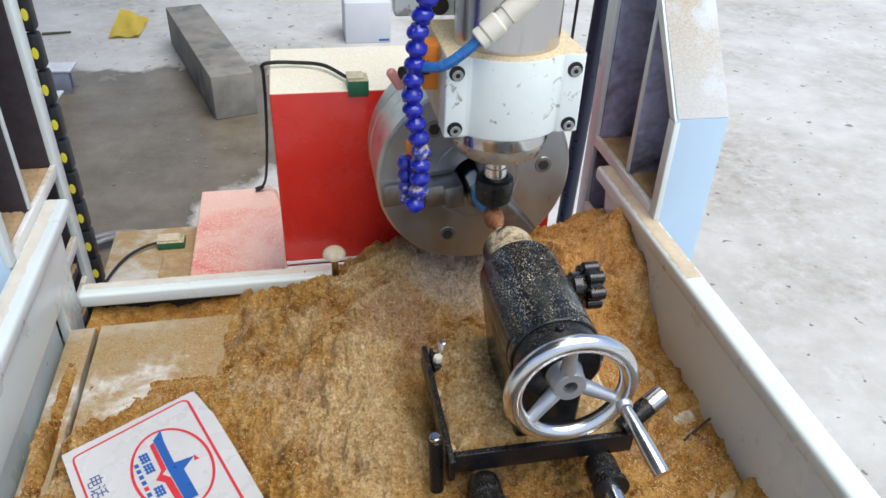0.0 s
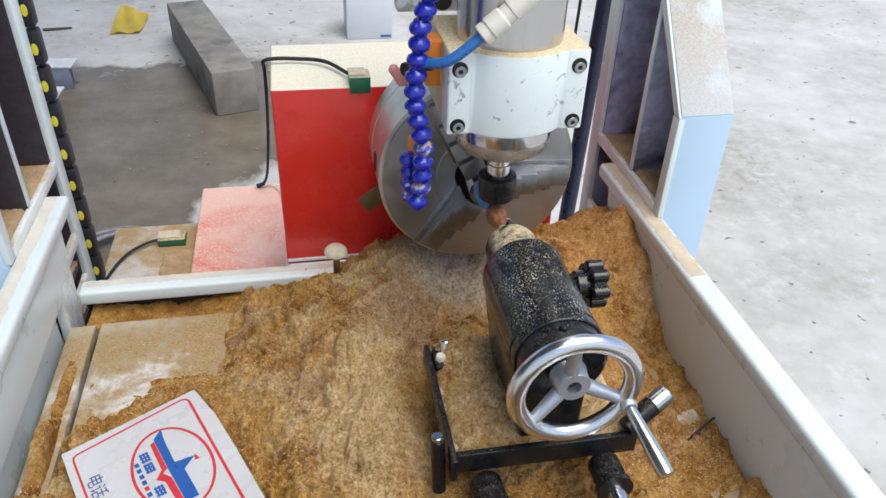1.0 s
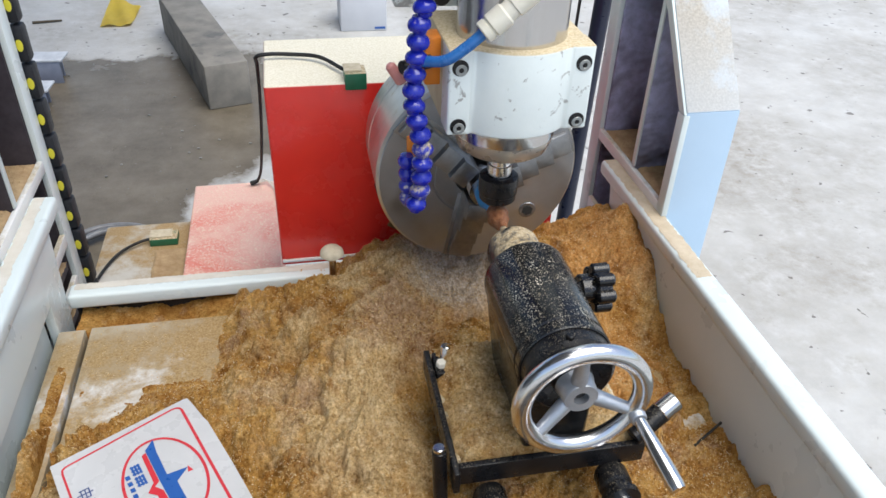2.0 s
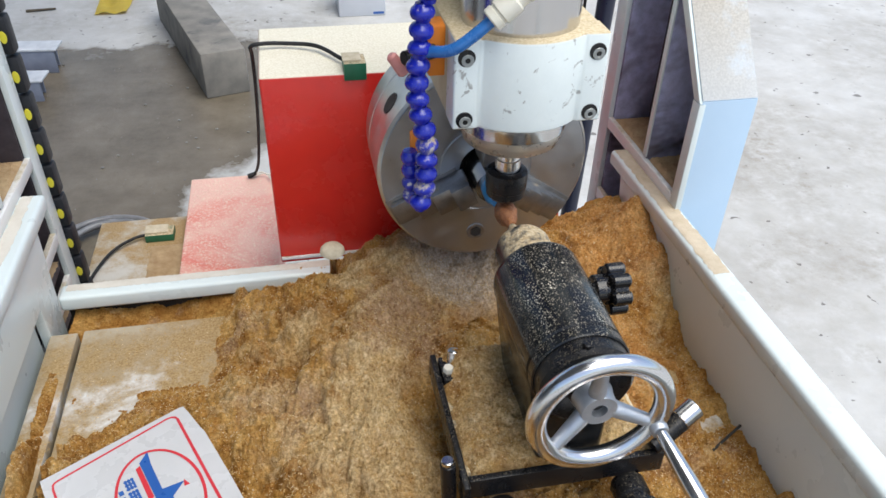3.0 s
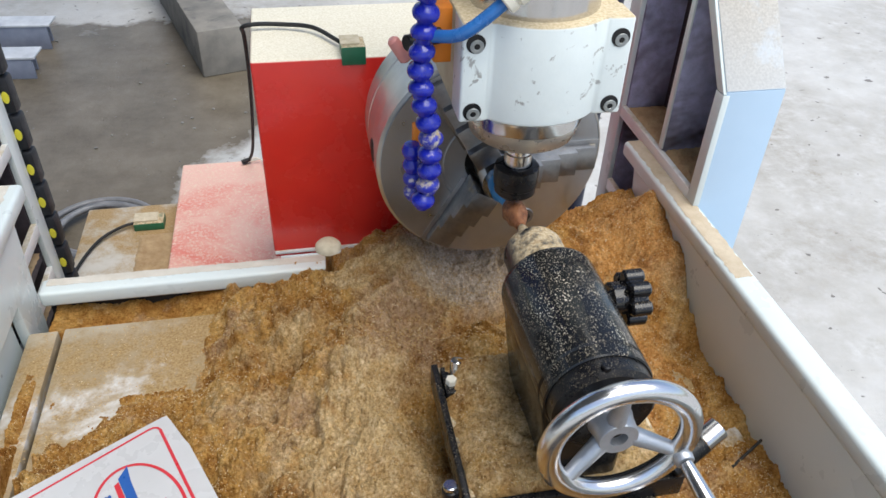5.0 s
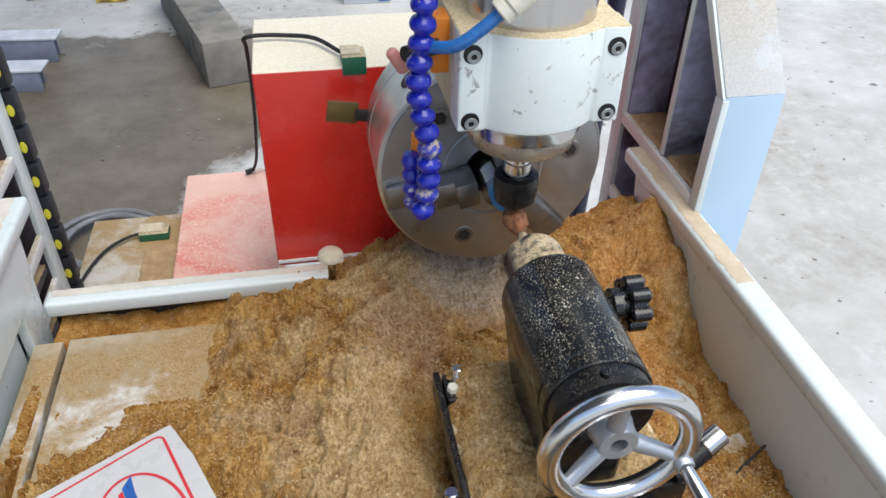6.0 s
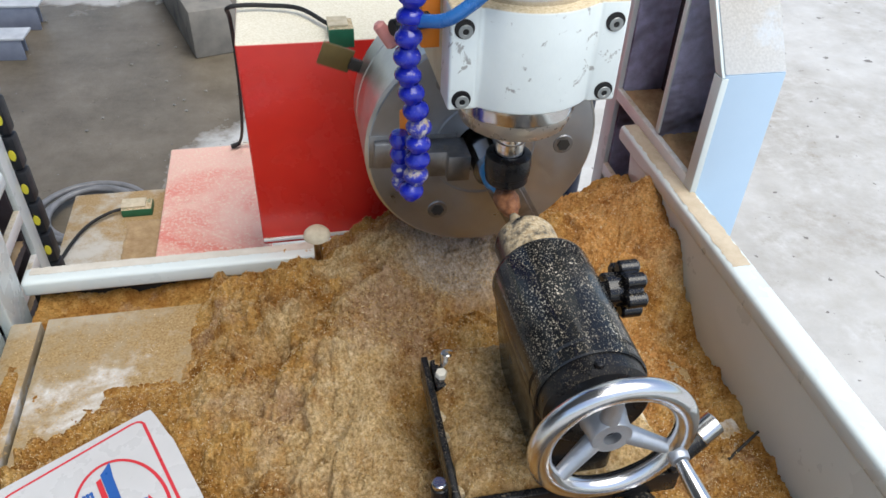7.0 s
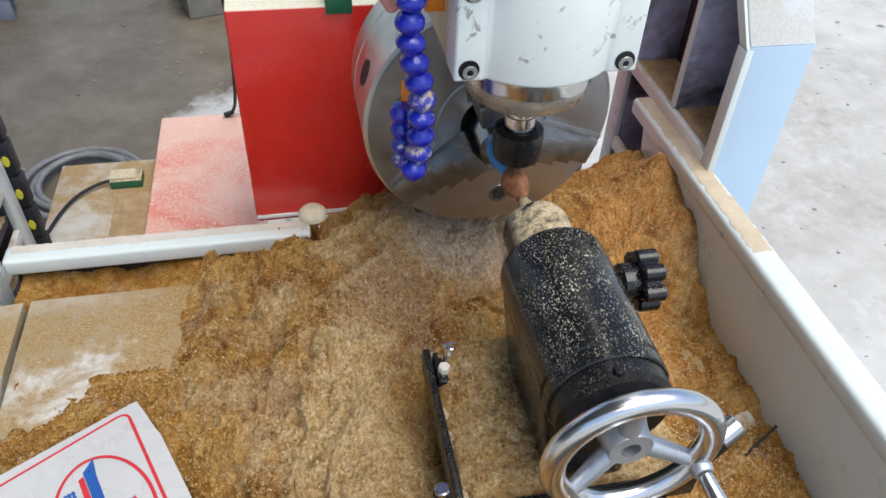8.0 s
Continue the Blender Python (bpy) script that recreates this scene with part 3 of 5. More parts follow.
MOUNDS = [
    (0.18, 0.66, 0.160, 0.0783), (-0.18, 0.76, 0.100, -0.0400), (0.38, 0.78, 0.070, 0.0514), (-0.06, 0.46, 0.110, 0.0534),
    (0.34, 0.54, 0.070, -0.0302), (0.18, 0.66, 0.045, -0.0662), (0.10, 0.74, 0.045, 0.0198), (-0.02, 0.78, 0.045, -0.0310),
    (0.38, 0.70, 0.045, 0.0436), (0.30, 0.70, 0.045, -0.0297), (-0.22, 0.58, 0.045, -0.0213), (-0.06, 0.46, 0.045, -0.0405),
    (0.10, 0.50, 0.045, -0.0428), (-0.10, 0.62, 0.045, -0.0289), (-0.10, 0.34, 0.070, -0.0194), (0.38, 0.62, 0.045, -0.0209),
    (0.34, 0.38, 0.045, -0.0112), (-0.06, 0.70, 0.045, 0.0193),
    (-0.03, 0.545, 0.028, -0.014), (-0.048, 0.478, 0.024, 0.012), (0.107, 0.616, 0.025, -0.015), (0.048, 0.584, 0.022, 0.010),
    (0.36, 0.70, 0.028, -0.028), (0.393, 0.655, 0.026, 0.026), (0.395, 0.745, 0.020, 0.010), (0.13, 0.704, 0.025, 0.004),
    (0.157, 0.626, 0.025, 0.010), (0.052, 0.50, 0.034, 0.016), (0.096, 0.535, 0.020, -0.012), (-0.022, 0.585, 0.013, -0.016), (-0.036, 0.545, 0.012, -0.014), (-0.008, 0.625, 0.012, -0.012), (0.02, 0.43, 0.016, -0.010), (0.06, 0.81, 0.035, -0.035), (0.335, 0.79, 0.040, -0.036), (-0.13, 0.69, 0.028, -0.012), (0.005, 0.405, 0.035, 0.014),
]


class Noise2:
    """Gradient noise over the plan, in numpy."""

    def __init__(self, seed):
        rng = np.random.default_rng(seed)
        a = rng.uniform(0, 2 * math.pi, 4096)
        self.gx, self.gy = np.cos(a), np.sin(a)

    def __call__(self, x, y):
        x0, y0 = np.floor(x).astype(int), np.floor(y).astype(int)
        fx, fy = x - x0, y - y0

        def corner(i, j):
            h = ((x0 + i) * 73856093 ^ (y0 + j) * 19349663) & 4095
            return self.gx[h] * (fx - i) + self.gy[h] * (fy - j)

        u, v = fx ** 3 * (fx * (fx * 6 - 15) + 10), fy ** 3 * (fy * (fy * 6 - 15) + 10)
        lo = corner(0, 0) * (1 - u) + corner(1, 0) * u
        hi = corner(0, 1) * (1 - u) + corner(1, 1) * u
        return 1.4 * (lo * (1 - v) + hi * v)


GRAIN_A, GRAIN_B, GRAIN_C = Noise2(3), Noise2(17), Noise2(41)


def step(v, lo, hi):
    t = np.clip((v - lo) / (hi - lo), 0, 1)
    return t * t * (3 - 2 * t)


def crumbs(x, y, bands, warp=0.003):
    """Rounded crumbs lying side by side, at several sizes: (crumbs per metre, height)."""
    z = 0 * x
    for k, (f, a) in enumerate(bands):
        px = (x + warp * GRAIN_B(x * 90 + 7 * k, y * 90)) * f + 3.7 * k
        py = (y + warp * GRAIN_B(x * 90, y * 90 + 5 * k)) * f + 1.9 * k
        cx, cy = np.floor(px).astype(int), np.floor(py).astype(int)
        top = 0 * x
        for i in (-1, 0, 1):
            for j in (-1, 0, 1):
                h = ((cx + i) * 73856093 ^ (cy + j) * 19349663 ^ k * 83492791) & 4095
                dx, dy = cx + i + 0.5 + 0.45 * GRAIN_A.gx[h] - px, cy + j + 0.5 + 0.45 * GRAIN_C.gy[h] - py
                size = 0.45 + 0.35 * np.abs(GRAIN_B.gx[h])
                top = np.maximum(top, size * np.sqrt(np.maximum(0, 1 - (dx * dx + dy * dy) / (size * size * 1.5))))
        z = z + a * (top - 0.45)
    return z


def dust_height(x, y):
    """Height of the sawdust drift over the bed (arrays of plan places)."""
    z = 0.64 + 0 * x
    for cx, cy, s, a in MOUNDS:
        z = z + a * np.exp(-((x - cx) ** 2 + (y - cy) ** 2) / (2 * s * s))
    # the gap behind the bed plates lies deeper
    z = z - 0.010 * step(y, 0.735, 0.752) * step(-x, 0.005, 0.075)
    # the slot between the bed plates
    z = z - 0.045 * step(0.010 - np.abs(x + 0.266), 0, 0.003) * step(y, 0.46, 0.50) * step(0.742 - y, 0, 0.004)
    # slumped edges: a step down along wandering lines
    wx, wy = x + 0.016 * GRAIN_B(x * 26, y * 26), y + 0.016 * GRAIN_B(x * 26 + 9, y * 26)
    open_side = 1 - 0.8 * step(-x, 0.085, 0.11) * step(y, 0.56, 0.62)
    for f, off, a in ((8.5, 2.7, 0.015), (15.0, 9.4, 0.008)):
        n = GRAIN_C(wx * f + off, wy * f * 0.8 + off)
        z = z + open_side * a * (step(n, -0.05, 0.10) - 0.5) * step(0.38 - np.abs(n), 0, 0.3)
    rough = (0.60 + 0.70 * step(0.04 - x, -0.03, 0.05) - 0.15 * step(x, 0.27, 0.31)) * open_side
    z = z + rough * (0.012 * GRAIN_B(x * 17, y * 17) + 0.0070 * GRAIN_C(x * 38, y * 38) + 0.0045 * GRAIN_A(x * 88, y * 88))
    clod = 0.55 + 0.45 * step(GRAIN_C(x * 19 + 31, y * 19), -0.15, 0.25)
    z = z + rough * clod * crumbs(x, y, ((42, 0.0110), (95, 0.0130), (190, 0.0095)))
    # pressed flat under the card
    u, v = 0.4057 * (x + 0.1315) - 0.9092 * (y - 0.553), 0.9096 * (x + 0.1315) + 0.4117 * (y - 0.553)
    card = 0.676 + 0.095 * u + 0.058 * v
    under = step(u, -0.004, 0.004) * step(0.206 - u, 0, 0.004) * step(0.004 - v, -0.004, 0.004) * step(v, -0.138, -0.130)
    z = z + under * (np.minimum(z, card - 0.005) - z)
    return z + crumbs(x, y, ((330, 0.0046), (560, 0.0020)), 0.001) * (0.3 + 0.7 * open_side)


def heap_height(x, y):
    """Height of the layer on the tailstock's base plate."""
    u, v = (x - 0.1045) / 0.1575, (y - 0.387) / 0.136
    e = np.clip(np.minimum(np.minimum(u * 7, (1 - u) * 7), np.minimum(v * 9, (1 - v) * 7)) + 0.3 * GRAIN_A(x * 60, y * 60), 0, 1)
    return 0.7305 + e ** 0.6 * (0.0150 + 0.010 * step(y, 0.48, 0.52) + 0.006 * GRAIN_B(x * 28, y * 28) + crumbs(x, y, ((55, 0.006), (140, 0.0060), (330, 0.0036))))


def sheet(x0, x1, y0, y1, d, height):
    """Vertices and faces of a height field."""
    nx, ny = int((x1 - x0) / d), int((y1 - y0) / d)
    gx, gy = np.meshgrid(np.linspace(x0, x1, nx + 1), np.linspace(y0, y1, ny + 1))
    co = np.stack([gx, gy, height(gx, gy)], -1).reshape(-1, 3)
    k = (np.arange(ny)[:, None] * (nx + 1) + np.arange(nx)).reshape(-1)
    return co, np.stack([k, k + 1, k + nx + 2, k + nx + 1], -1)


def flakes(rng):
    """Loose shavings strewn over the drift: many thin curled slivers."""
    n = 90000
    x, y = rng.uniform(-0.285, 0.40, n), rng.uniform(0.25, 0.80, n)
    z = dust_height(x, y)
    on_heap = np.arange(n) < 5000
    x, y = np.where(on_heap, rng.uniform(0.107, 0.26, n), x), np.where(on_heap, rng.uniform(0.39, 0.52, n), y)
    z = np.where(on_heap, heap_height(x, y), z)
    plate = ~on_heap & (x < -0.10) & (y > 0.40) & (z < 0.628)
    keep = ~plate | ((rng.random(n) < 0.12) & (y < 0.735))
    z = np.where(plate, 0.6275, z)
    x, y, z = x[keep], y[keep], z[keep] + 0.0005
    n = len(x)
    s, w = rng.uniform(0.0004, 0.0011, n) * np.where(rng.random(n) < 0.12, 2.0, 1.0), rng.uniform(0.00018, 0.00042, n)
    a = rng.uniform(0, 2 * math.pi, n)
    ca, sa, lift = np.cos(a), np.sin(a), s * np.sin(rng.normal(0, 0.4, n))
    co = np.stack([
        np.stack([x - ca * s - sa * w, y - sa * s + ca * w, z - lift], -1),
        np.stack([x - ca * s + sa * w, y - sa * s - ca * w, z - lift], -1),
        np.stack([x + sa * w * 0.8, y - ca * w * 0.8, z + 0.0006], -1),
        np.stack([x + ca * s, y + sa * s, z + lift], -1),
        np.stack([x - sa * w * 0.8, y + ca * w * 0.8, z + 0.0004], -1)], 1).reshape(-1, 3)
    fs = []
    for i in range(0, 5 * n, 5):
        fs += [(i, i + 1, i + 2, i + 4), (i + 4, i + 2, i + 3)]
    me = bpy.data.meshes.new("shavings")
    me.from_pydata(co.tolist(), [], fs)
    me.materials.append(SHAVINGS)
    tagged(new("shavings", me), "fine pale and brown wood shavings strewn over the drift", "shavings", kind="stuff")


def build_sawdust():
    rng = np.random.default_rng(7)
    co, fs = sheet(-0.287, 0.409, 0.16, 0.805, 0.0011, dust_height)
    co[:, 2] += rng.normal(0, 0.00035, len(co))
    me = bpy.data.meshes.new("sawdust")
    me.from_pydata(co.tolist(), [], fs.tolist())
    for p in me.polygons:
        p.use_smooth = True
    me.materials.append(SAWDUST)
    flakes(rng)
    tagged(new("sawdust", me), "loose drift of orange-brown and pale sawdust on the machine bed", "sawdust", kind="stuff")


build_sawdust()


# ---- gantry columns ----
def gantry_column(label):
    """The open side faces -x at x = 0.418."""
    th = thing("gantry_column", (0.45, 0.8, FLOOR), label, "gantry column", "gantry columns")
    xi, xo = 0.418, 0.482
    part("front_panel", boxm(xi, xo, 0.690, 0.698, FLOOR, 0.889, 0.0015), COLUMN_BLUE, th)
    slope = [(0.690, 0.8895), (0.698, 0.8865), (0.952, 1.20), (0.944, 1.2065)]
    part("sloped_panel", prismm(slope, "x", xi, xo, 0.0012), COLUMN_DUSTY, th)
    # the near-black colour stands for shade deep in the column
    part("outer_panel", prismm([(0.699, FLOOR), (0.905, FLOOR), (0.905, 1.135), (0.699, 0.885)], "x", xo - 0.008, xo, 0), INNER_SHADE, th)
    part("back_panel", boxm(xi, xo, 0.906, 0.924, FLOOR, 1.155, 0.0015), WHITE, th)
    part("back_lining", boxm(xi + 0.0045, xo - 0.009, 0.9005, 0.9052, 0.40, 1.12, 0), INNER_BLUE, th, "lilac-blue inner face with shade in its colour")
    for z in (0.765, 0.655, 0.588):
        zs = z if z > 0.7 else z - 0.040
        part("shelf", boxm(xi + 0.0045, xo - 0.009, 0.6985, 0.8995, zs - 0.012, zs, 0.001), INNER_SHADE, th, "shelf plate heaped with sawdust")
        part("shelf_dust", film(xi + 0.0045, xo - 0.010, 0.700, 0.899, zs + 0.0004, 0.006), SHELF_DUST, th, "sawdust on the shelf")
        if z < 0.7:
            part("rim", boxm(xi - 0.003, xi + 0.004, 0.7055, 0.9025, z - 0.014, z + 0.003, 0.001), WHITE_DUSTY, th, "dusty white rim of the opening")
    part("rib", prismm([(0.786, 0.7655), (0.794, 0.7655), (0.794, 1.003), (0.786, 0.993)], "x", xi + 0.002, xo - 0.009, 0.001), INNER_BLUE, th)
    part("lower_rib", boxm(xi + 0.014, xo - 0.009, 0.80, 0.808, 0.30, 0.574, 0.001), INNER_SHADE, th)
    # welded rim round the open side
    part("rim", boxm(xi - 0.003, xi + 0.004, 0.6894, 0.705, 0.756, 0.8858, 0.0004), WHITE, th, "white rim of the opening")
    part("rim", prismm([(0.690, 0.8865), (0.7045, 0.8865), (0.953, 1.193), (0.944, 1.2065)], "x", xi - 0.003, xi + 0.004, 0.001), WHITE, th, "white rim of the opening")
    part("rim", boxm(xi - 0.003, xi + 0.004, 0.7055, 0.9025, 0.753, 0.768, 0.001), WHITE_DUSTY, th, "dusty white rim of the opening")
    part("rim", boxm(xi - 0.003, xi + 0.004, 0.903, 0.930, 0.40, 1.13, 0.001), WHITE, th, "white rim of the opening")
    part("rib_edge", prismm([(0.7858, 0.7705), (0.7942, 0.7705), (0.7942, 1.003), (0.7858, 0.992)], "x", xi - 0.0005, xi + 0.0018, 0.0005), WHITE, th, "white edge of the rib")
    return th


def build_gantry():
    col = gantry_column("white-painted welded gantry column, hollow and open on its side")
    # the opposite column is its mirror image
    th = thing("gantry_column", (-0.352, 0.8, FLOOR), "white-painted welded gantry column beside the drag chain", "gantry column", "gantry columns")
    for o in list(col.children):
        me = o.data.copy()
        # here the lilac faces take the painted shade tone too
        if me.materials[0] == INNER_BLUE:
            me.materials[0] = INNER_SHADE
        bm = bmesh.new()
        bm.from_mesh(me)
        bmesh.ops.scale(bm, vec=(-1, 1, 1), verts=bm.verts)
        bmesh.ops.reverse_faces(bm, faces=bm.faces)
        bm.to_mesh(me)
        bm.free()
        c = new(o.name.split(".")[0], me)
        c.parent = th


build_gantry()


def build_drag_chain():
    th = thing("drag_chain", (-0.302, 0.93, 0.5), "black plastic cable drag chain with yellow round link marks", "drag chain")
    for k in range(15):
        z = 0.5 + 0.0475 * k
        part("link", boxm(-0.324, -0.308, 0.936, 0.958, z + 0.001, z + 0.0465, 0.005), CHAIN, th)
        part("link_mark", lathe(bmesh.new(), [(0, 0), (0.0038, 0), (0.0038, 0.0015), (0, 0.0017)], pose(-0.3155, 0.9365, z + 0.023, 90) @ Matrix.Diagonal((1, 1.9, 1, 1)), 20), YELLOW_DOT, th, "yellow round mark")


build_drag_chain()


# ---- the rotary axis: headstock box, chuck, sensor ----
def build_headstock():
    th = thing("headstock_box", (0.1, 0.9, 0.633), "glossy red headstock housing with sawdust thick on its top", "machine housing")
    part("housing", boxm(-0.037, 0.33, 0.823, 0.975, 0.634, 0.886, 0.003, seg=3), RED, th)
    part("seam_strip", boxm(-0.036, 0.33, 0.8195, 0.8225, 0.6405, 0.645, 0.0008), WHITE_DUSTY, th)
    th2 = thing("motor_cover", (-0.11, 1.0, 0.40), "low red motor cover powdered with pale sawdust", "machine cover")
    part("cover", boxm(-0.187, -0.045, 0.85, 1.20, 0.40, 0.549, 0.003, seg=3), RED_STEP, th2)
    part("foot", boxm(-0.17, -0.06, 0.88, 1.17, FLOOR, 0.399, 0.002), PLATE_EDGE, th2)
    th3 = thing("side_board", (-0.26, 1.0, 0.48), "pale board with brown sawdust beside the motor cover", "board")
    part("panel", boxm(-0.335, -0.19, 0.83, 1.157, 0.487, 0.504, 0.002), BOARD, th3)
    part("sawdust_patch", film(-0.248, -0.192, 0.835, 1.075, 0.5043, 0.003), SHELF_DUST, th3, "brown sawdust swept over the board")
    part("support", boxm(-0.32, -0.20, 0.86, 1.13, FLOOR, 0.486, 0.002), PLATE_EDGE, th3)


build_headstock()

CHUCK_Y = 0.680


def polar(r, deg, y):
    return Vector((AX + r * math.cos(radians(deg)), y, AZ + r * math.sin(radians(deg))))


def build_chuck():
    """Built with its first face bolt at angle 0, seen from the front, counted anticlockwise."""
    th = thing("lathe_chuck", (AX, CHUCK_Y, AZ), "large grey steel three-jaw chuck on the rotary axis", "chuck")
    back = pose(AX, CHUCK_Y, AZ, -90)   # local z runs towards +y
    R = 0.1095
    part("rim", lathe(bmesh.new(), [(0.092, 0.0015), (R - 0.003, 0.0015), (R, 0.0045), (R, 0.070), (R - 0.0012, 0.071), (R - 0.0012, 0.073), (R, 0.074), (R, 0.099), (R - 0.003, 0.102), (0.06, 0.102)], back, 96), CHUCK_RIM, th)
    part("face", lathe(bmesh.new(), [(0.026, 0.02), (0.026, 0.0), (0.046, 0.0), (0.047, 0.0012), (0.049, 0.0012), (0.050, 0.0), (R - 0.0035, 0.0), (R - 0.0026, 0.0012)], back, 96), CHUCK, th)
    # a dark disc closes the bore in place of its shaded depth
    part("bore", lathe(bmesh.new(), [(0.0262, 0.0195), (0, 0.0195)], back, 32), PLATE_EDGE, th)
    part("shaft_flange", lathe(bmesh.new(), [(0.07, 0.095), (0.07, 0.143)], back, 48), STEEL, th)
    for k in range(3):
        a = 120 * k
        bolt = rodm(polar(0.078, a, CHUCK_Y - 0.0012), polar(0.078, a, CHUCK_Y + 0.004), 0.0098, seg=24, ch=0.0006)
        b = part("face_bolt", bolt, JAW, th)
        # sockets are not cut: dark discs stand for the shade inside them
        part("socket", rodm(polar(0.078, a, CHUCK_Y - 0.0022), polar(0.078, a, CHUCK_Y - 0.0011), 0.0064, seg=6, ch=0.0002), PLATE_EDGE, b)
        part("key_socket", rodm(polar(R - 0.004, a, 0.716), polar(R + 0.0006, a, 0.716), 0.0115, seg=24, ch=0.0004), PLATE_EDGE, th, "dark radial key socket")
        # jaw: a stepped block in a guide slot
        turn = Matrix.Translation((AX, 0, AZ)) @ Matrix.Rotation(radians(-(a + 60)), 4, "Y")
        bm = boxm(0.026, 0.106, CHUCK_Y - 0.0006, CHUCK_Y + 0.002, -0.0165, 0.0165, 0.0003, m=turn)
        part("guide_slot", bm, JAW, th)
        prof = [(0.020, CHUCK_Y - 0.0007), (0.020, CHUCK_Y - 0.034), (0.040, CHUCK_Y - 0.034), (0.040, CHUCK_Y - 0.025), (0.060, CHUCK_Y - 0.025), (0.060, CHUCK_Y - 0.016), (0.080, CHUCK_Y - 0.016), (0.080, CHUCK_Y - 0.008), (0.102, CHUCK_Y - 0.008), (0.102, CHUCK_Y - 0.0007)]
        bm = prismm(prof, "z", -0.0125, 0.0125, 0.0007)
        bmesh.ops.transform(bm, matrix=turn, verts=bm.verts)
        part("jaw", bm, JAW, th)
    # trip flag that passes the sensor
    turn = Matrix.Translation((AX, 0, AZ)) @ Matrix.Rotation(radians(80), 4, "Y")
    part("trip_flag", boxm(0.1185, 0.150, 0.779, 0.782, -0.0115, 0.0115, 0.0006, m=turn), OLIVE, th, "olive trip flag on a stud")
    part("flag_stud", boxm(0.104, 0.121, 0.7735, 0.7788, -0.006, 0.006, 0.001, m=turn), PLATE_EDGE, th)
    return th


chuck = build_chuck()


def build_workpiece():
    th = thing("workpiece", (AX, 0.592, AZ), "small reddish-brown carved nutwood piece on a blue plug", "workpiece")
    m = pose(AX, 0.576, AZ, -90)
    bm = lathe(bmesh.new(), [(0, -0.004), (0.004, -0.003), (0.0055, 0.002), (0.0072, 0.006), (0.0085, 0.010), (0.0102, 0.016), (0.0105, 0.021), (0.0092, 0.027), (0.0066, 0.032), (0.004, 0.034), (0, 0.0345)], m, 32)
    for v in bm.verts:
        v.co += (v.co - Vector((AX, v.co.y, AZ))) * 0.22 * noise.noise(v.co * 190)
    part("carved_nut", bm, WALNUT, th)
    part("plug", lathe(bmesh.new(), [(0, 0.034), (0.004, 0.035), (0.008, 0.039), (0.0095, 0.046), (0.0125, 0.052), (0.0125, 0.066), (0, 0.067)], m, 28), SKYBLUE, th, "bright blue plastic plug")
    part("arbor", lathe(bmesh.new(), [(0.010, 0.066), (0.0175, 0.0665), (0.0175, 0.12), (0, 0.12)], m, 28), STEEL, th, "short steel arbor")
    return th


workpiece = build_workpiece()


def build_sensor(name, at, cable, label, half=(0.0125, 0.014), tall=0.020):
    x, y, z = at
    th = thing(name, at, label, "sensor", "proximity sensors")
    hx, hy = half
    part("case", boxm(x - hx, x + hx, y - hy, y + hy, z, z + tall, 0.0012), GREEN, th)
    part("cover", boxm(x - hx - 0.0003, x + hx * 0.6, y - hy * 0.6, y + hy + 0.0005, z + tall - 0.0005, z + tall + 0.0022, 0.0008), SAWDUST_FINE, th, "cover under settled sawdust")
    part("cable", tube(cable, 0.0024), RUBBER, th, "dark grey cable")
    if z > 0.8:
        for d in (0.0, 0.006):
            part("wire", tube([(-0.086, 1.186, 0.553), (-0.068 + d, 1.192 - d, 0.557), (-0.052 + d, 1.165, 0.555), (-0.047 + d * 0.3, 1.125, 0.552)], 0.0013, 6), CREAM, th, "thin pale wire")
        part("cable_knot", rodm((-0.092, 1.186, 0.554), (-0.078, 1.190, 0.556), 0.004), RUBBER, th)


build_sensor("proximity_sensor", (0.068, 0.834, 0.878), [(0.056, 0.850, 0.892), (0.03, 0.890, 0.893), (-0.005, 0.905, 0.892), (-0.032, 0.905, 0.893), (-0.0455, 0.91, 0.888), (-0.047, 0.95, 0.862), (-0.050, 1.0, 0.801), (-0.058, 1.08, 0.70), (-0.069, 1.15, 0.601), (-0.080, 1.19, 0.556), (-0.088, 1.185, 0.553)], "green proximity sensor on the red housing with a dark cable")
build_sensor("proximity_sensor", (-0.235, 1.10, 0.504), [(-0.248, 1.10, 0.512), (-0.275, 1.09, 0.512), (-0.305, 1.06, 0.510), (-0.325, 1.0, 0.508), (-0.331, 0.93, 0.507), (-0.337, 0.86, 0.45), (-0.34, 0.84, 0.3)], "green proximity sensor lying on the pale board", (0.022, 0.014), 0.013)


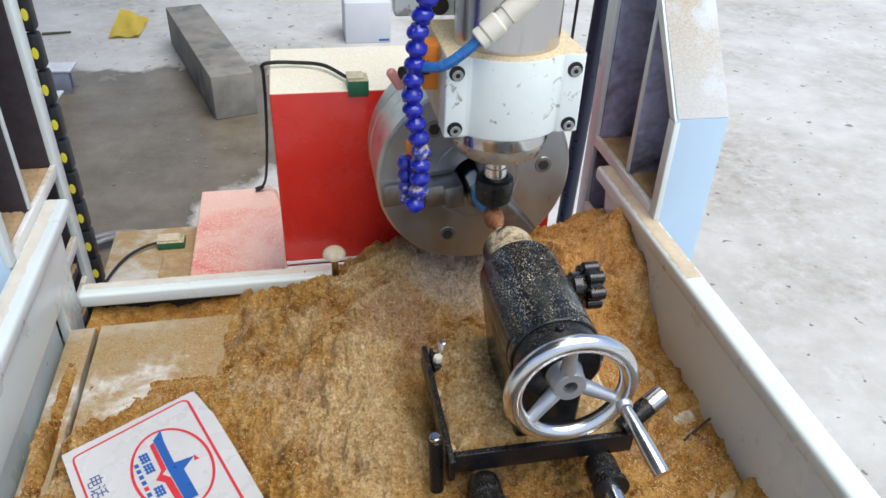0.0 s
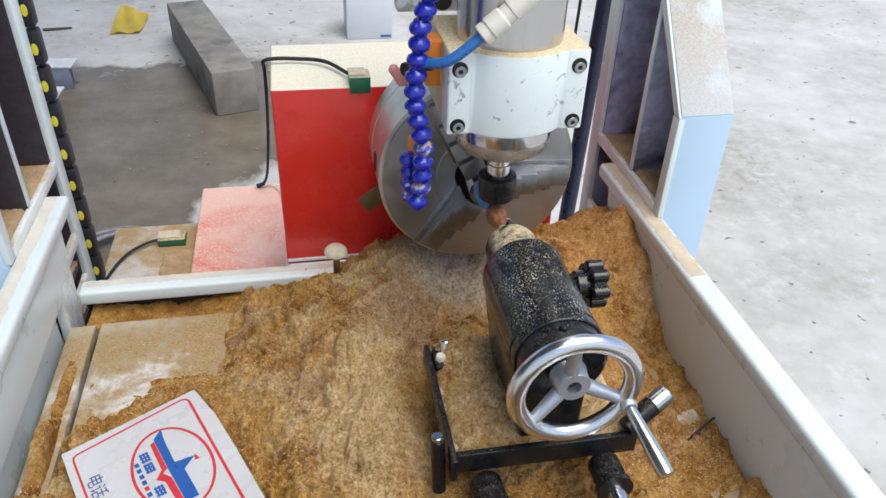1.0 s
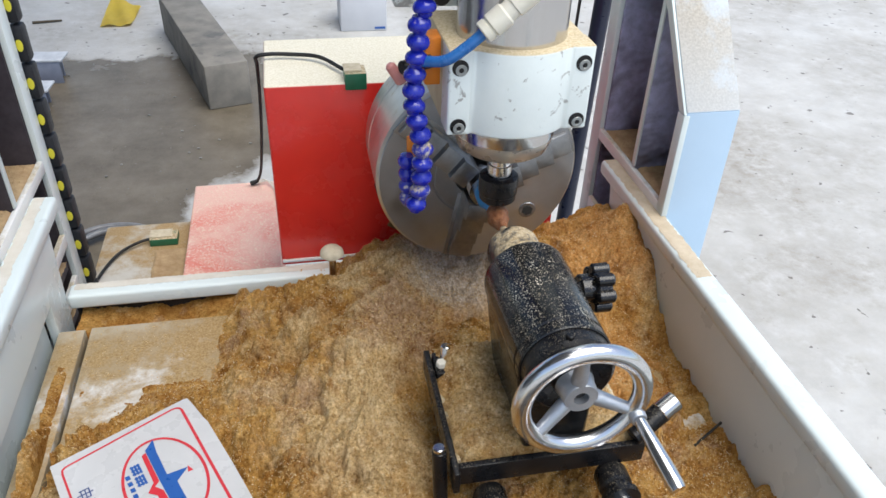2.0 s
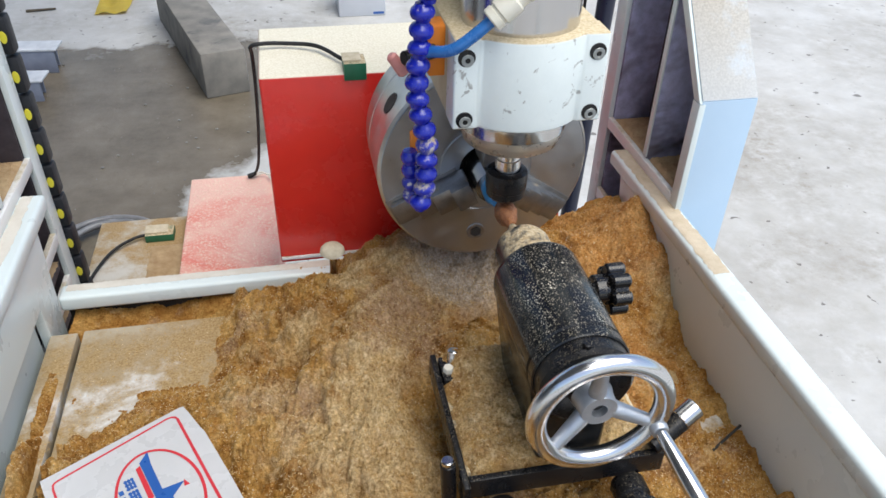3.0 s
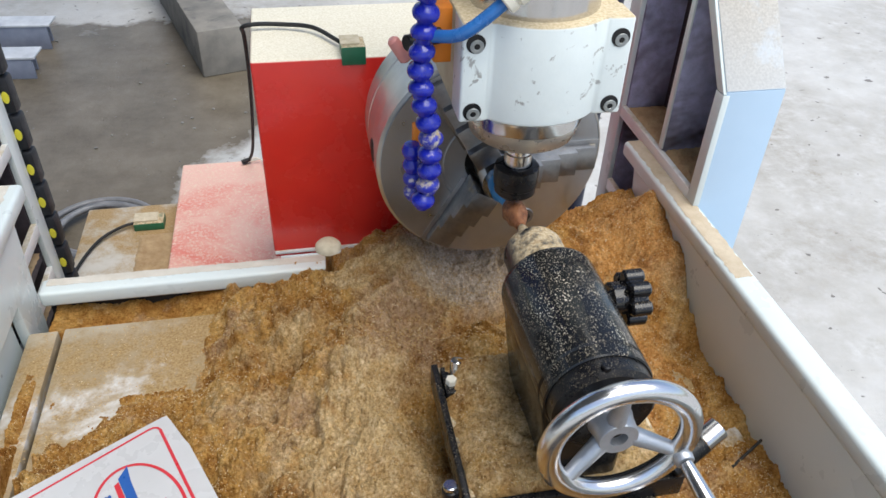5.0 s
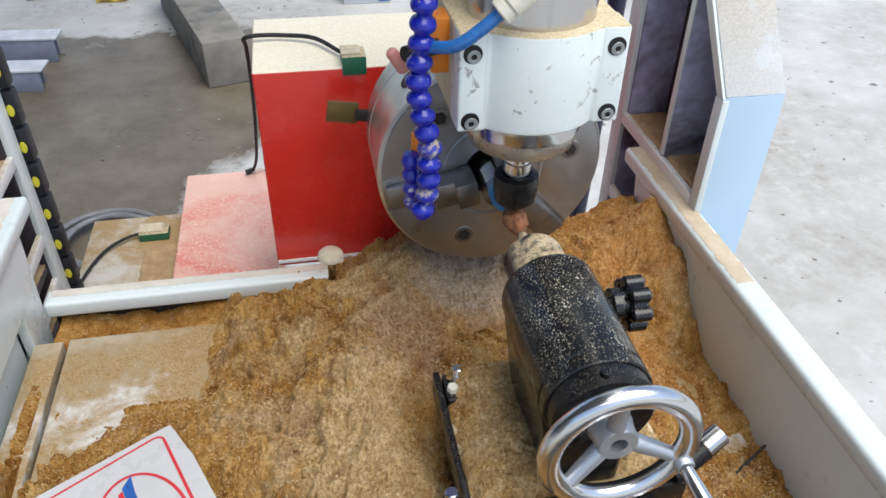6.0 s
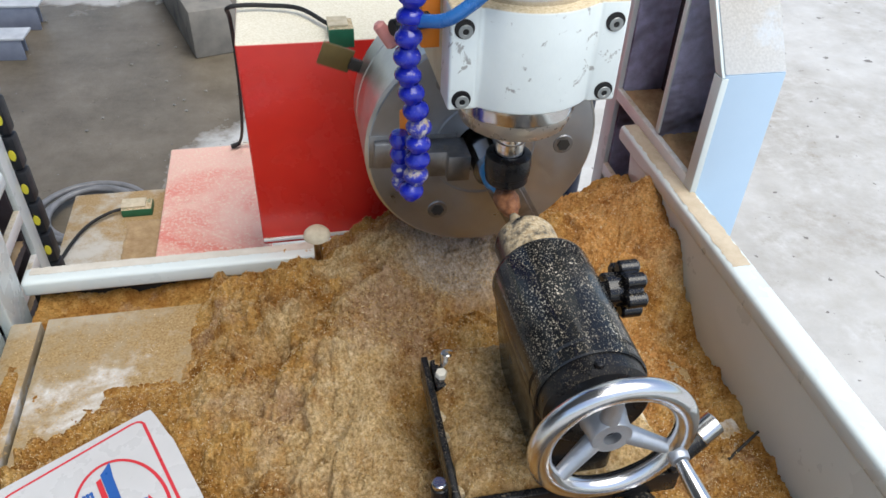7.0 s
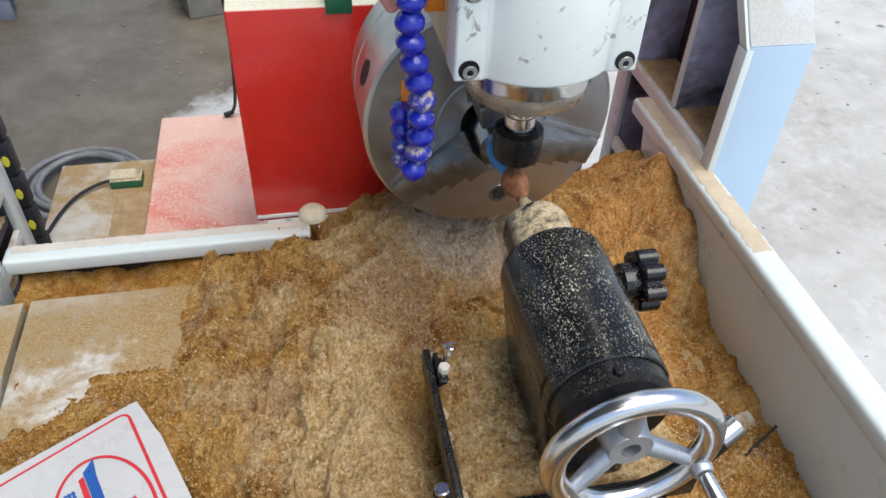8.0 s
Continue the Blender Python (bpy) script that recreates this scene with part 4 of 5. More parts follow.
# ---- the spindle unit ----
def build_spindle():
    th = thing("spindle_unit", (SX, SY, 0.85), "white cast spindle clamp holding a bright steel router spindle", "spindle")
    zt, zb = 1.021, 0.946
    # clamp: two flanges and a bulged middle
    arc = [(SX + 0.058 * math.sin(radians(a)), SY - 0.058 * math.cos(radians(a)) + 0.001) for a in range(-44, 45, 8)]
    out = [(SX - 0.062, 0.560), (SX - 0.0425, 0.560)] + arc + [(SX + 0.0425, 0.560), (SX + 0.062, 0.560), (SX + 0.062, 0.588), (SX - 0.062, 0.588)]
    cl = part("clamp", prismm(out, "z", zb, zt, 0.0022, seg=3), CAST_WHITE, th)
    part("mount_block", boxm(SX - 0.0615, SX + 0.0615, 0.5885, 0.664, zb + 0.001, zt - 0.001, 0.002), CREAM_DUSTY, th, "dusty cream mount block")
    for sx in (-0.0525, 0.0525):
        for z in (1.006, 0.9545):
            c = Vector((SX + sx, 0.5597, z))
            # black disc behind a lowered head: the recess shadow painted as a crescent
            b = part("bolt_recess", rodm(c + Vector((0, 0.003, 0)), c + Vector((0, -0.0004, 0)), 0.0069, seg=24, ch=0.0002), NUT_BLACK, cl)
            b2 = part("bolt_head", lathe(bmesh.new(), [(0, 0.0003), (0.0020, 0.0003), (0.0024, 0.0008), (0.0046, 0.0008), (0.0052, 0.0002), (0.0052, -0.002)], pose(c.x + 0.0008, c.y, c.z - 0.0019, 90), 20), BOLT_STEEL, cl)
    part("slide_plate", boxm(SX - 0.092, SX + 0.075, 0.6645, 0.684, 1.022, 1.40, 0.003), CAST_WHITE, th)
    part("slide_plate_bolt", rodm((SX - 0.049, 0.6647, 1.032), (SX - 0.049, 0.6625, 1.032), 0.0085, seg=20), PLATE_EDGE, th)
    up = Matrix.Translation((SX, SY, 0))
    part("motor_body", lathe(bmesh.new(), [(0.0475, 0.94), (0.0475, 1.45), (0, 1.45)], up, 64), STEEL, th)
    part("nose", lathe(bmesh.new(), [(0.0450, 0.9295), (0.0465, 0.930), (0.0468, 0.932), (0.0468, 0.9465)], up, 64), STEEL, th)
    part("nose_ring", lathe(bmesh.new(), [(0, 0.9125), (0.031, 0.9125), (0.0385, 0.9135), (0.0425, 0.9165), (0.0440, 0.922), (0.0452, 0.9235), (0.0460, 0.930)], up, 64), RING, th)
    part("shank", lathe(bmesh.new(), [(0.0115, 0.876), (0.0118, 0.893), (0.0105, 0.8935), (0.0105, 0.914)], up, 32), CHROME, th)
    part("collet_nut", lathe(bmesh.new(), [(0.006, 0.853), (0.0150, 0.853), (0.0178, 0.856), (0.0178, 0.862), (0.0188, 0.863), (0.0192, 0.874), (0.0185, 0.880), (0.014, 0.882), (0.0125, 0.882)], up, 40), NUT_BLACK, th)
    part("cutter", lathe(bmesh.new(), [(0, 0.8465), (0.0008, 0.848), (0.0021, 0.852), (0.0021, 0.86)], up, 16), CHROME, th)
    # air tube with a push-in fitting
    m, d = along((0.1435, 0.545, 1.0395), (0.186, 0.545, 1.0765))
    part("fitting", lathe(bmesh.new(), [(0, 0), (0.0082, 0), (0.0092, 0.001), (0.0092, 0.006), (0.0080, 0.0065), (0.0080, 0.008), (0.0098, 0.009), (0.0098, 0.022), (0.0082, 0.0235), (0.0082, 0.030), (0.0095, 0.031), (0.0095, d), (0, d)], m, 32), CREAM, th, "cream push-in air fitting")
    part("air_tube", tube([(0.150, 0.545, 1.045), (0.132, 0.546, 1.029), (0.116, 0.550, 1.017), (0.101, 0.562, 1.012)], 0.0046), TUBE, th, "clear blue air tube")
    part("hose_valve", boxm(0.108, 0.1235, 0.598, 0.622, 0.976, 1.018, 0.002), ORANGE, th, "orange plastic hose block")
    part("valve_stub", rodm((0.086, 0.585, 0.998), (0.113, 0.598, 0.998), 0.006), BLACK_CLEAN, th)
    part("valve_lever", rodm((0.0775, 0.60, 0.996), (0.0895, 0.60, 0.979), 0.0045, 0.0055, ch=0.002), PINK, th, "pink lever")
    part("lower_strip", boxm(0.0915, 0.0985, 0.588, 0.591, 0.895, 0.933, 0.001), ORANGE, th, "orange strip behind the hose")
    # segmented coolant hose: one ball joint after another
    hz, hx = (0.878, 0.896, 0.934, 0.948, 0.964, 0.985, 1.008, 1.040, 1.067, 1.125), (0.097, 0.101, 0.102, 0.099, 0.095, 0.093, 0.095, 0.097, 0.104, 0.116)
    ch = part("coolant_hose", tube([(np.interp(z, hz, hx), 0.565, z) for z in np.linspace(1.13, 0.882, 14)], 0.0042), BLUE, th, "bright blue segmented coolant hose")
    for k in range(19):
        z = 1.1225 - 0.0136 * k
        c = Vector((np.interp(z, hz, hx) + 0.0008 * noise.noise((k * 1.7, 0, 0)), 0.565, z))
        bm = lathe(bmesh.new(), [(0, -0.0075), (0.0048, -0.0075), (0.0056, -0.006), (0.0060, -0.0042), (0.0086, -0.0030), (0.0095, -0.0008), (0.0094, 0.0014), (0.0082, 0.0040), (0.0056, 0.0058), (0.0048, 0.0075), (0, 0.0075)], Matrix.Translation(c) @ pose(0, 0, 0, 9 * math.sin(k * 2.1), 9 * math.cos(k * 1.7), 0), 24)
        part("hose_joint", bm, BLUE if k < 14 else BLUE_DUSTY if k % 3 == 2 else BLUE, ch)
    for k in range(4):
        c = Vector((0.0905 + 0.0005 * k, 0.583, 0.912 - 0.0125 * k))
        bm = lathe(bmesh.new(), [(0, -0.007), (0.005, -0.007), (0.0078, -0.002), (0.0080, 0.001), (0.0058, 0.006), (0, 0.007)], Matrix.Translation(c), 20)
        part("hose_joint", bm, BLUE_DUSTY if k > 1 else BLUE, ch)
    return th


spindle = build_spindle()


def build_tube():
    single("air_pipe", rodm((0.536, 1.3, FLOOR), (0.589, 1.3, 1.7), 0.0163), NAVY, (0.536, 1.3, FLOOR), "dark navy upright plastic pipe", "pipe")

    single("hanging_cable", tube([(0.382, 0.95, 1.127), (0.38, 0.95, 0.979), (0.378, 0.95, 0.891), (0.378, 0.95, 0.868)], 0.0022), RUBBER, (0.378, 0.95, 0.868), "thin black cable hanging beside the gantry column", "cable")


build_tube()


# ---- the tailstock ----
def build_tailstock():
    th = thing("tailstock", (AX, 0.45, 0.66), "black enamelled tailstock with a chrome handwheel, flecked with wood chips", "tailstock")
    m = pose(AX, 0, AZ, -90)
    R = 0.0375
    part("barrel", lathe(bmesh.new(), [(0.022, 0.499), (R - 0.003, 0.499), (R - 0.0006, 0.4965), (R, 0.493), (R, 0.398), (R - 0.0014, 0.3968), (R - 0.0014, 0.3952), (R, 0.394), (R, 0.386), (R - 0.001, 0.385), (0.02, 0.385)], m, 72), BLACK, th)
    part("end_cap", lathe(bmesh.new(), [(0.0355, 0.3853), (0.0355, 0.374), (0.032, 0.371), (0.016, 0.371), (0.014, 0.362), (0, 0.362)], m, 56), BLACK_CLEAN, th)
    part("cap_screw", rodm((AX - 0.004, 0.3765, AZ + 0.0335), (AX - 0.004, 0.3765, AZ + 0.0385), 0.0035, seg=12), BLACK_CLEAN, th)
    part("quill", lathe(bmesh.new(), [(0.0245, 0.498), (0.0245, 0.538), (0.0225, 0.543), (0.014, 0.5445), (0.0115, 0.548), (0.003, 0.574), (0, 0.575)], m, 48), BLACK_DUSTY, th, "dusty quill with a centre point")
    web = [(AX - 0.036, AZ - 0.004), (AX - 0.031, AZ - 0.040), (AX - 0.022, AZ - 0.101), (AX + 0.032, AZ - 0.101), (AX + 0.033, AZ - 0.035), (AX + 0.036, AZ - 0.004)]
    part("pedestal", prismm(web, "y", 0.392, 0.497, 0.004, seg=3), BLACK, th)
    # handwheel: rim, hub, three spokes, crank
    wy = 0.347
    wheel = pose(AX, wy, AZ, 90)
    bm = bmesh.new()
    big, small = 0.0457, 0.0067
    ring = [[bm.verts.new(wheel @ Vector(((big + 1.12 * small * math.cos(v)) * math.cos(u), (big + 1.12 * small * math.cos(v)) * math.sin(u), small * math.sin(v)))) for v in [2 * math.pi * k / 16 for k in range(16)]] for u in [2 * math.pi * k / 72 for k in range(72)]]
    for i in range(72):
        for k in range(16):
            bm.faces.new((ring[i][k], ring[(i + 1) % 72][k], ring[(i + 1) % 72][(k + 1) % 16], ring[i][(k + 1) % 16]))
    w = part("handwheel", bm, CHROME, th, "polished chrome handwheel")
    part("hub", lathe(bmesh.new(), [(0.0058, -0.008), (0.0058, -0.0015), (0.0125, -0.0015), (0.0132, -0.0025), (0.0138, -0.012), (0.0150, -0.017), (0, -0.018)], wheel, 40), CAST_ALU, w)
    # dark disc for the shade at the bottom of the bore
    part("hub_bore", lathe(bmesh.new(), [(0.0060, -0.0079), (0, -0.0079)], wheel, 20), PLATE_EDGE, w)
    for a in (96, 224, 338):
        d = Vector((math.cos(radians(a)), 0, math.sin(radians(a))))
        c = Vector((AX, wy, AZ))
        bm = rodm(c + d * 0.010 + Vector((0, 0.008, 0)), c + d * 0.0445, 0.0064, 0.0046, seg=16)
        part("spoke", bm, CAST_ALU, w)
    d = Vector((math.cos(radians(338)), 0, math.sin(radians(338))))
    p = Vector((AX, wy, AZ)) + d * 0.0465
    part("crank_boss", rodm(p + Vector((0, 0.002, 0)), p + Vector((0, -0.010, 0)), 0.0072, 0.0062), CAST_ALU, w)
    hp = p + Vector((0, -0.010, 0))
    m2, _ = along(hp, hp + Vector((0.010, -0.052, -0.016)))
    part("crank_handle", lathe(bmesh.new(), [(0, 0), (0.0040, 0), (0.0044, 0.003), (0.0050, 0.012), (0.0062, 0.035), (0.0064, 0.050), (0.0058, 0.055), (0, 0.0555)], m2, 32), CHROME, w, "tapered chrome crank handle")
    # star lock knob
    part("lock_stem", rodm((AX + 0.034, 0.495, 0.822), (0.236, 0.490, 0.822), 0.0052), STEEL, th)
    kn = part("lock_knob", rodm((0.231, 0.490, 0.822), (0.246, 0.490, 0.822), 0.0135, seg=24, ch=0.002), PLASTIC, th, "black plastic star knob")
    for k in range(7):
        a = 2 * math.pi * k / 7 + 0.3
        c = Vector((0, 0.490 + 0.0165 * math.cos(a), 0.822 + 0.0165 * math.sin(a)))
        part("knob_lobe", rodm(c + Vector((0.243, 0, 0)), c + Vector((0.260, 0, 0)), 0.0062, seg=16, ch=0.0018), PLASTIC, kn)
    part("knob_core", rodm((0.244, 0.490, 0.822), (0.2585, 0.490, 0.822), 0.0175, seg=28, ch=0.002), PLASTIC, kn)
    # base plate with edge strips and fastenings
    part("base_plate", boxm(0.104, 0.264, 0.386, 0.524, 0.716, 0.731, 0.0015), BLACK_DUSTY, th)
    part("edge_strip", boxm(0.098, 0.1035, 0.372, 0.520, 0.716, 0.740, 0.001), BLACK_CLEAN, th)
    part("front_strip", boxm(0.104, 0.266, 0.3795, 0.3855, 0.7165, 0.738, 0.001), BLACK_CLEAN, th)
    part("slide_block", boxm(0.150, 0.225, 0.435, 0.52, 0.655, 0.7155, 0.002), BLACK_CLEAN, th)
    part("sawdust_layer", dust_heap(), SAWDUST_BEIGE, th, "sawdust heaped on the base plate")
    part("corner_block", boxm(0.1045, 0.124, 0.484, 0.514, 0.729, 0.742, 0.0015), BLACK_CLEAN, th)
    part("stud", rodm((0.117, 0.506, 0.74), (0.1185, 0.510, 0.7525), 0.0060), CHROME, th, "bright round stud")
    part("stud_nut", rodm((0.1105, 0.495, 0.741), (0.1105, 0.495, 0.7475), 0.0048, seg=6), CREAM, th)
    part("side_bolt", rodm((0.091, 0.386, 0.69), (0.089, 0.392, 0.748), 0.0062), BLACK_CLEAN, th)
    part("side_bolt_head", rodm((0.089, 0.392, 0.748), (0.0888, 0.3925, 0.752), 0.0052), STEEL, th)
    for x, z0 in ((0.131, 0.700), (0.238, 0.706)):
        part("guide_bush", lathe(bmesh.new(), [(0.010, -0.004), (0.0125, -0.004), (0.0145, 0.0), (0.0145, 0.014), (0.012, 0.016), (0.012, 0.022), (0.0165, 0.023), (0.0165, 0.029), (0.009, 0.030), (0, 0.030)], pose(x, 0.378, z0, 90), 36), BLACK_CLEAN, th)
    part("guide_screw", rodm((0.238, 0.35, 0.706), (0.246, 0.02, 0.690), 0.0085), CHROME, th, "bright round guide bar")
    part("guide_screw", rodm((0.131, 0.35, 0.700), (0.131, 0.02, 0.690), 0.0085), BLACK_CLEAN, th)
    part("clamp_lever", rodm((0.255, 0.385, 0.742), (0.284, 0.396, 0.757), 0.0085, 0.0095), BLACK_CLEAN, th)
    part("lever_tip", rodm((0.281, 0.3945, 0.7565), (0.296, 0.4, 0.764), 0.0092), STEEL, th, "bare metal lever tip")
    return th


def dust_heap():
    """A low heap over the base plate, falling off at its rim."""
    co, fs = sheet(0.1045, 0.262, 0.387, 0.523, 0.0012, heap_height)
    me = bpy.data.meshes.new("heap")
    me.from_pydata(co.tolist(), [], fs.tolist())
    bm = bmesh.new()
    bm.from_mesh(me)
    bpy.data.meshes.remove(me)
    return bm


build_tailstock()


# ---- loose things on the bed ----
def build_bed_things():
    th = thing("dusty_post", (0.025, 0.731, 0.67), "round-topped steel post capped with sawdust", "post")
    part("stem", rodm((0.025, 0.731, 0.655), (0.025, 0.731, 0.711), 0.0045), STEEL, th)
    part("cap", lathe(bmesh.new(), [(0, 0.709), (0.011, 0.709), (0.0142, 0.712), (0.0135, 0.716), (0.0105, 0.7195), (0.005, 0.7215), (0, 0.722)], Matrix.Translation((0.025, 0.731, 0)), 32), SAWDUST_FINE, th, "mushroom cap under sawdust")
    m, d = along((0.362, 0.440, 0.646), (0.400, 0.4595, 0.652))
    single("bolt", lathe(bmesh.new(), [(0, 0), (0.0014, 0), (0.0014, d), (0, d)], m, 12), PLATE_EDGE, (0.362, 0.440, 0.642), "dark loose bolt half sunk in the sawdust", "bolt")


build_bed_things()


def build_card():
    """A plastic-covered card lying on the sawdust; local x runs along its long side, y to its upper side."""
    far = Vector((-0.1315, 0.553, 0.680))
    ux = Vector((0.4057, -0.9092, 0.0942)).normalized()
    uy = Vector((0.9096, 0.4117, 0.0557))
    uy = (uy - ux * uy.dot(ux)).normalized()
    uz = ux.cross(uy)
    m = Matrix((ux, uy, uz)).transposed().to_4x4()
    W, H = 0.20, 0.130
    m.translation = far - uy * H
    th = new("advert_card")
    th.matrix_basis = m
    tagged(th, "white printed card with red border and blue-red emblem lying on sawdust", "card")

    def flat(name, outline, z, mat, label=""):
        bm = prismm(outline, "z", z, z + 0.00025)
        ob = finish(name, bm, mat, 0)
        ob.parent = th
        return tagged(ob, label)

    bm = prismm([(0.0085, 0), (W, 0), (W, H + 0.002), (0.110, H + 0.0045), (0.045, H + 0.005), (0.036, H + 0.0035), (0.012, H + 0.0015), (0.001, H), (0.0003, H - 0.004)], "z", -0.0016, 0)
    o = finish("sheet", bm, PAPER, 0)
    o.parent = th
    i = 0.0075
    lw = 0.0019
    turn = [(0.0066, 0.112), (0.0072, 0.1165), (0.0095, 0.1198), (0.014, 0.1215)]
    inner = [(0.0085, 0.112), (0.0089, 0.1157), (0.0107, 0.1181), (0.014, 0.1196)]
    heel = [(0.026, 0.0066), (0.0205, 0.0076), (0.0182, 0.0100), (0.0172, 0.0140)]
    hin = [(0.026, 0.0085), (0.0214, 0.0092), (0.0198, 0.0112), (0.0191, 0.0140)]
    for n, pts in {
        "far": [(0.014, 0.1215), (W - i, 0.1185), (W - i, 0.1160), (0.014, 0.1190)],
        "top": [(0.0172, 0.0140), (0.0066, 0.112), (0.0085, 0.112), (0.0191, 0.0140)],
        "near": [(0.026, 0.0066), (0.026, 0.0085), (W - i, 0.0095), (W - i, 0.0076)],
        "turn": turn + inner[::-1], "heel": heel + hin[::-1],
    }.items():
        flat("border", pts, 0.0002, INK_RED, "red border line")
    # the emblem: a red ring with a blue and red swoosh
    cx, cy, rx, ry = 0.090, 0.0800, 0.056, 0.035
    bm = bmesh.new()
    seg = 72
    a = [bm.verts.new((cx + rx * math.cos(2 * math.pi * k / seg), cy + ry * math.sin(2 * math.pi * k / seg), 0.0004)) for k in range(seg)]
    b = [bm.verts.new((cx + (rx - 0.0026) * math.cos(2 * math.pi * k / seg), cy + (ry - 0.0026) * math.sin(2 * math.pi * k / seg), 0.0004)) for k in range(seg)]
    for k in range(seg):
        bm.faces.new((a[k], a[(k + 1) % seg], b[(k + 1) % seg], b[k]))
    o = finish("emblem_ring", bm, INK_RED, 0)
    o.parent = th
    for mat, pts in (
        (INK_BLUE, [(0.0358, 0.0853), (0.0449, 0.0755), (0.0915, 0.0756), (0.136, 0.0770), (0.136, 0.0885), (0.0984, 0.0878), (0.0886, 0.1005), (0.0853, 0.0830), (0.0528, 0.0835)]),
        (INK_RED, [(0.0496, 0.0710), (0.0480, 0.0750), (0.0885, 0.0750), (0.0925, 0.0700), (0.1009, 0.0750), (0.134, 0.0764), (0.130, 0.0706), (0.1030, 0.0690), (0.0960, 0.0631), (0.0875, 0.0705)]),
        (INK_RED, [(0.0867, 0.1010), (0.0947, 0.1035), (0.0942, 0.0990)]),
    ):
        flat("emblem_stroke", pts, 0.0003, mat, "emblem stroke")
    for x in (0.0565, 0.0715, 0.104):
        for dy in (0.0, 0.0028, 0.0056):
            flat("emblem_bar", [(x, 0.0585 + dy), (x + 0.0128, 0.0590 + dy), (x + 0.0128, 0.0609 + dy), (x, 0.0604 + dy)], 0.0003, INK_BLUE)
        for dx in (0.001, 0.0056, 0.0102):
            flat("emblem_bar", [(x + dx, 0.0580), (x + dx + 0.0016, 0.0580), (x + dx + 0.0016, 0.0664), (x + dx, 0.0664)], 0.00035, INK_BLUE)
    for k in range(8):
        x = 0.0655 + 0.0082 * k
        flat("emblem_bar", [(x, 0.0515), (x + 0.0050, 0.0517), (x + 0.0050, 0.0556), (x, 0.0554)], 0.0003, INK_RED if k == 4 else INK_BLUE)
    cu = bpy.data.curves.new("caption", "FONT")
    cu.body, cu.size, cu.extrude = "\u7535\u8bdd", 0.0155, 0.0001
    tmp = new("caption_source", cu)
    tmp_me = bpy.data.meshes.new_from_object(tmp.evaluated_get(bpy.context.evaluated_depsgraph_get()))
    bpy.data.objects.remove(tmp)
    tmp_me.materials.clear()
    tmp_me.materials.append(INK_DARK)
    o = new("caption", tmp_me)
    o.parent = th
    o.location = (0.054, 0.0125, 0.0003)
    tagged(o, "two printed characters")


build_card()


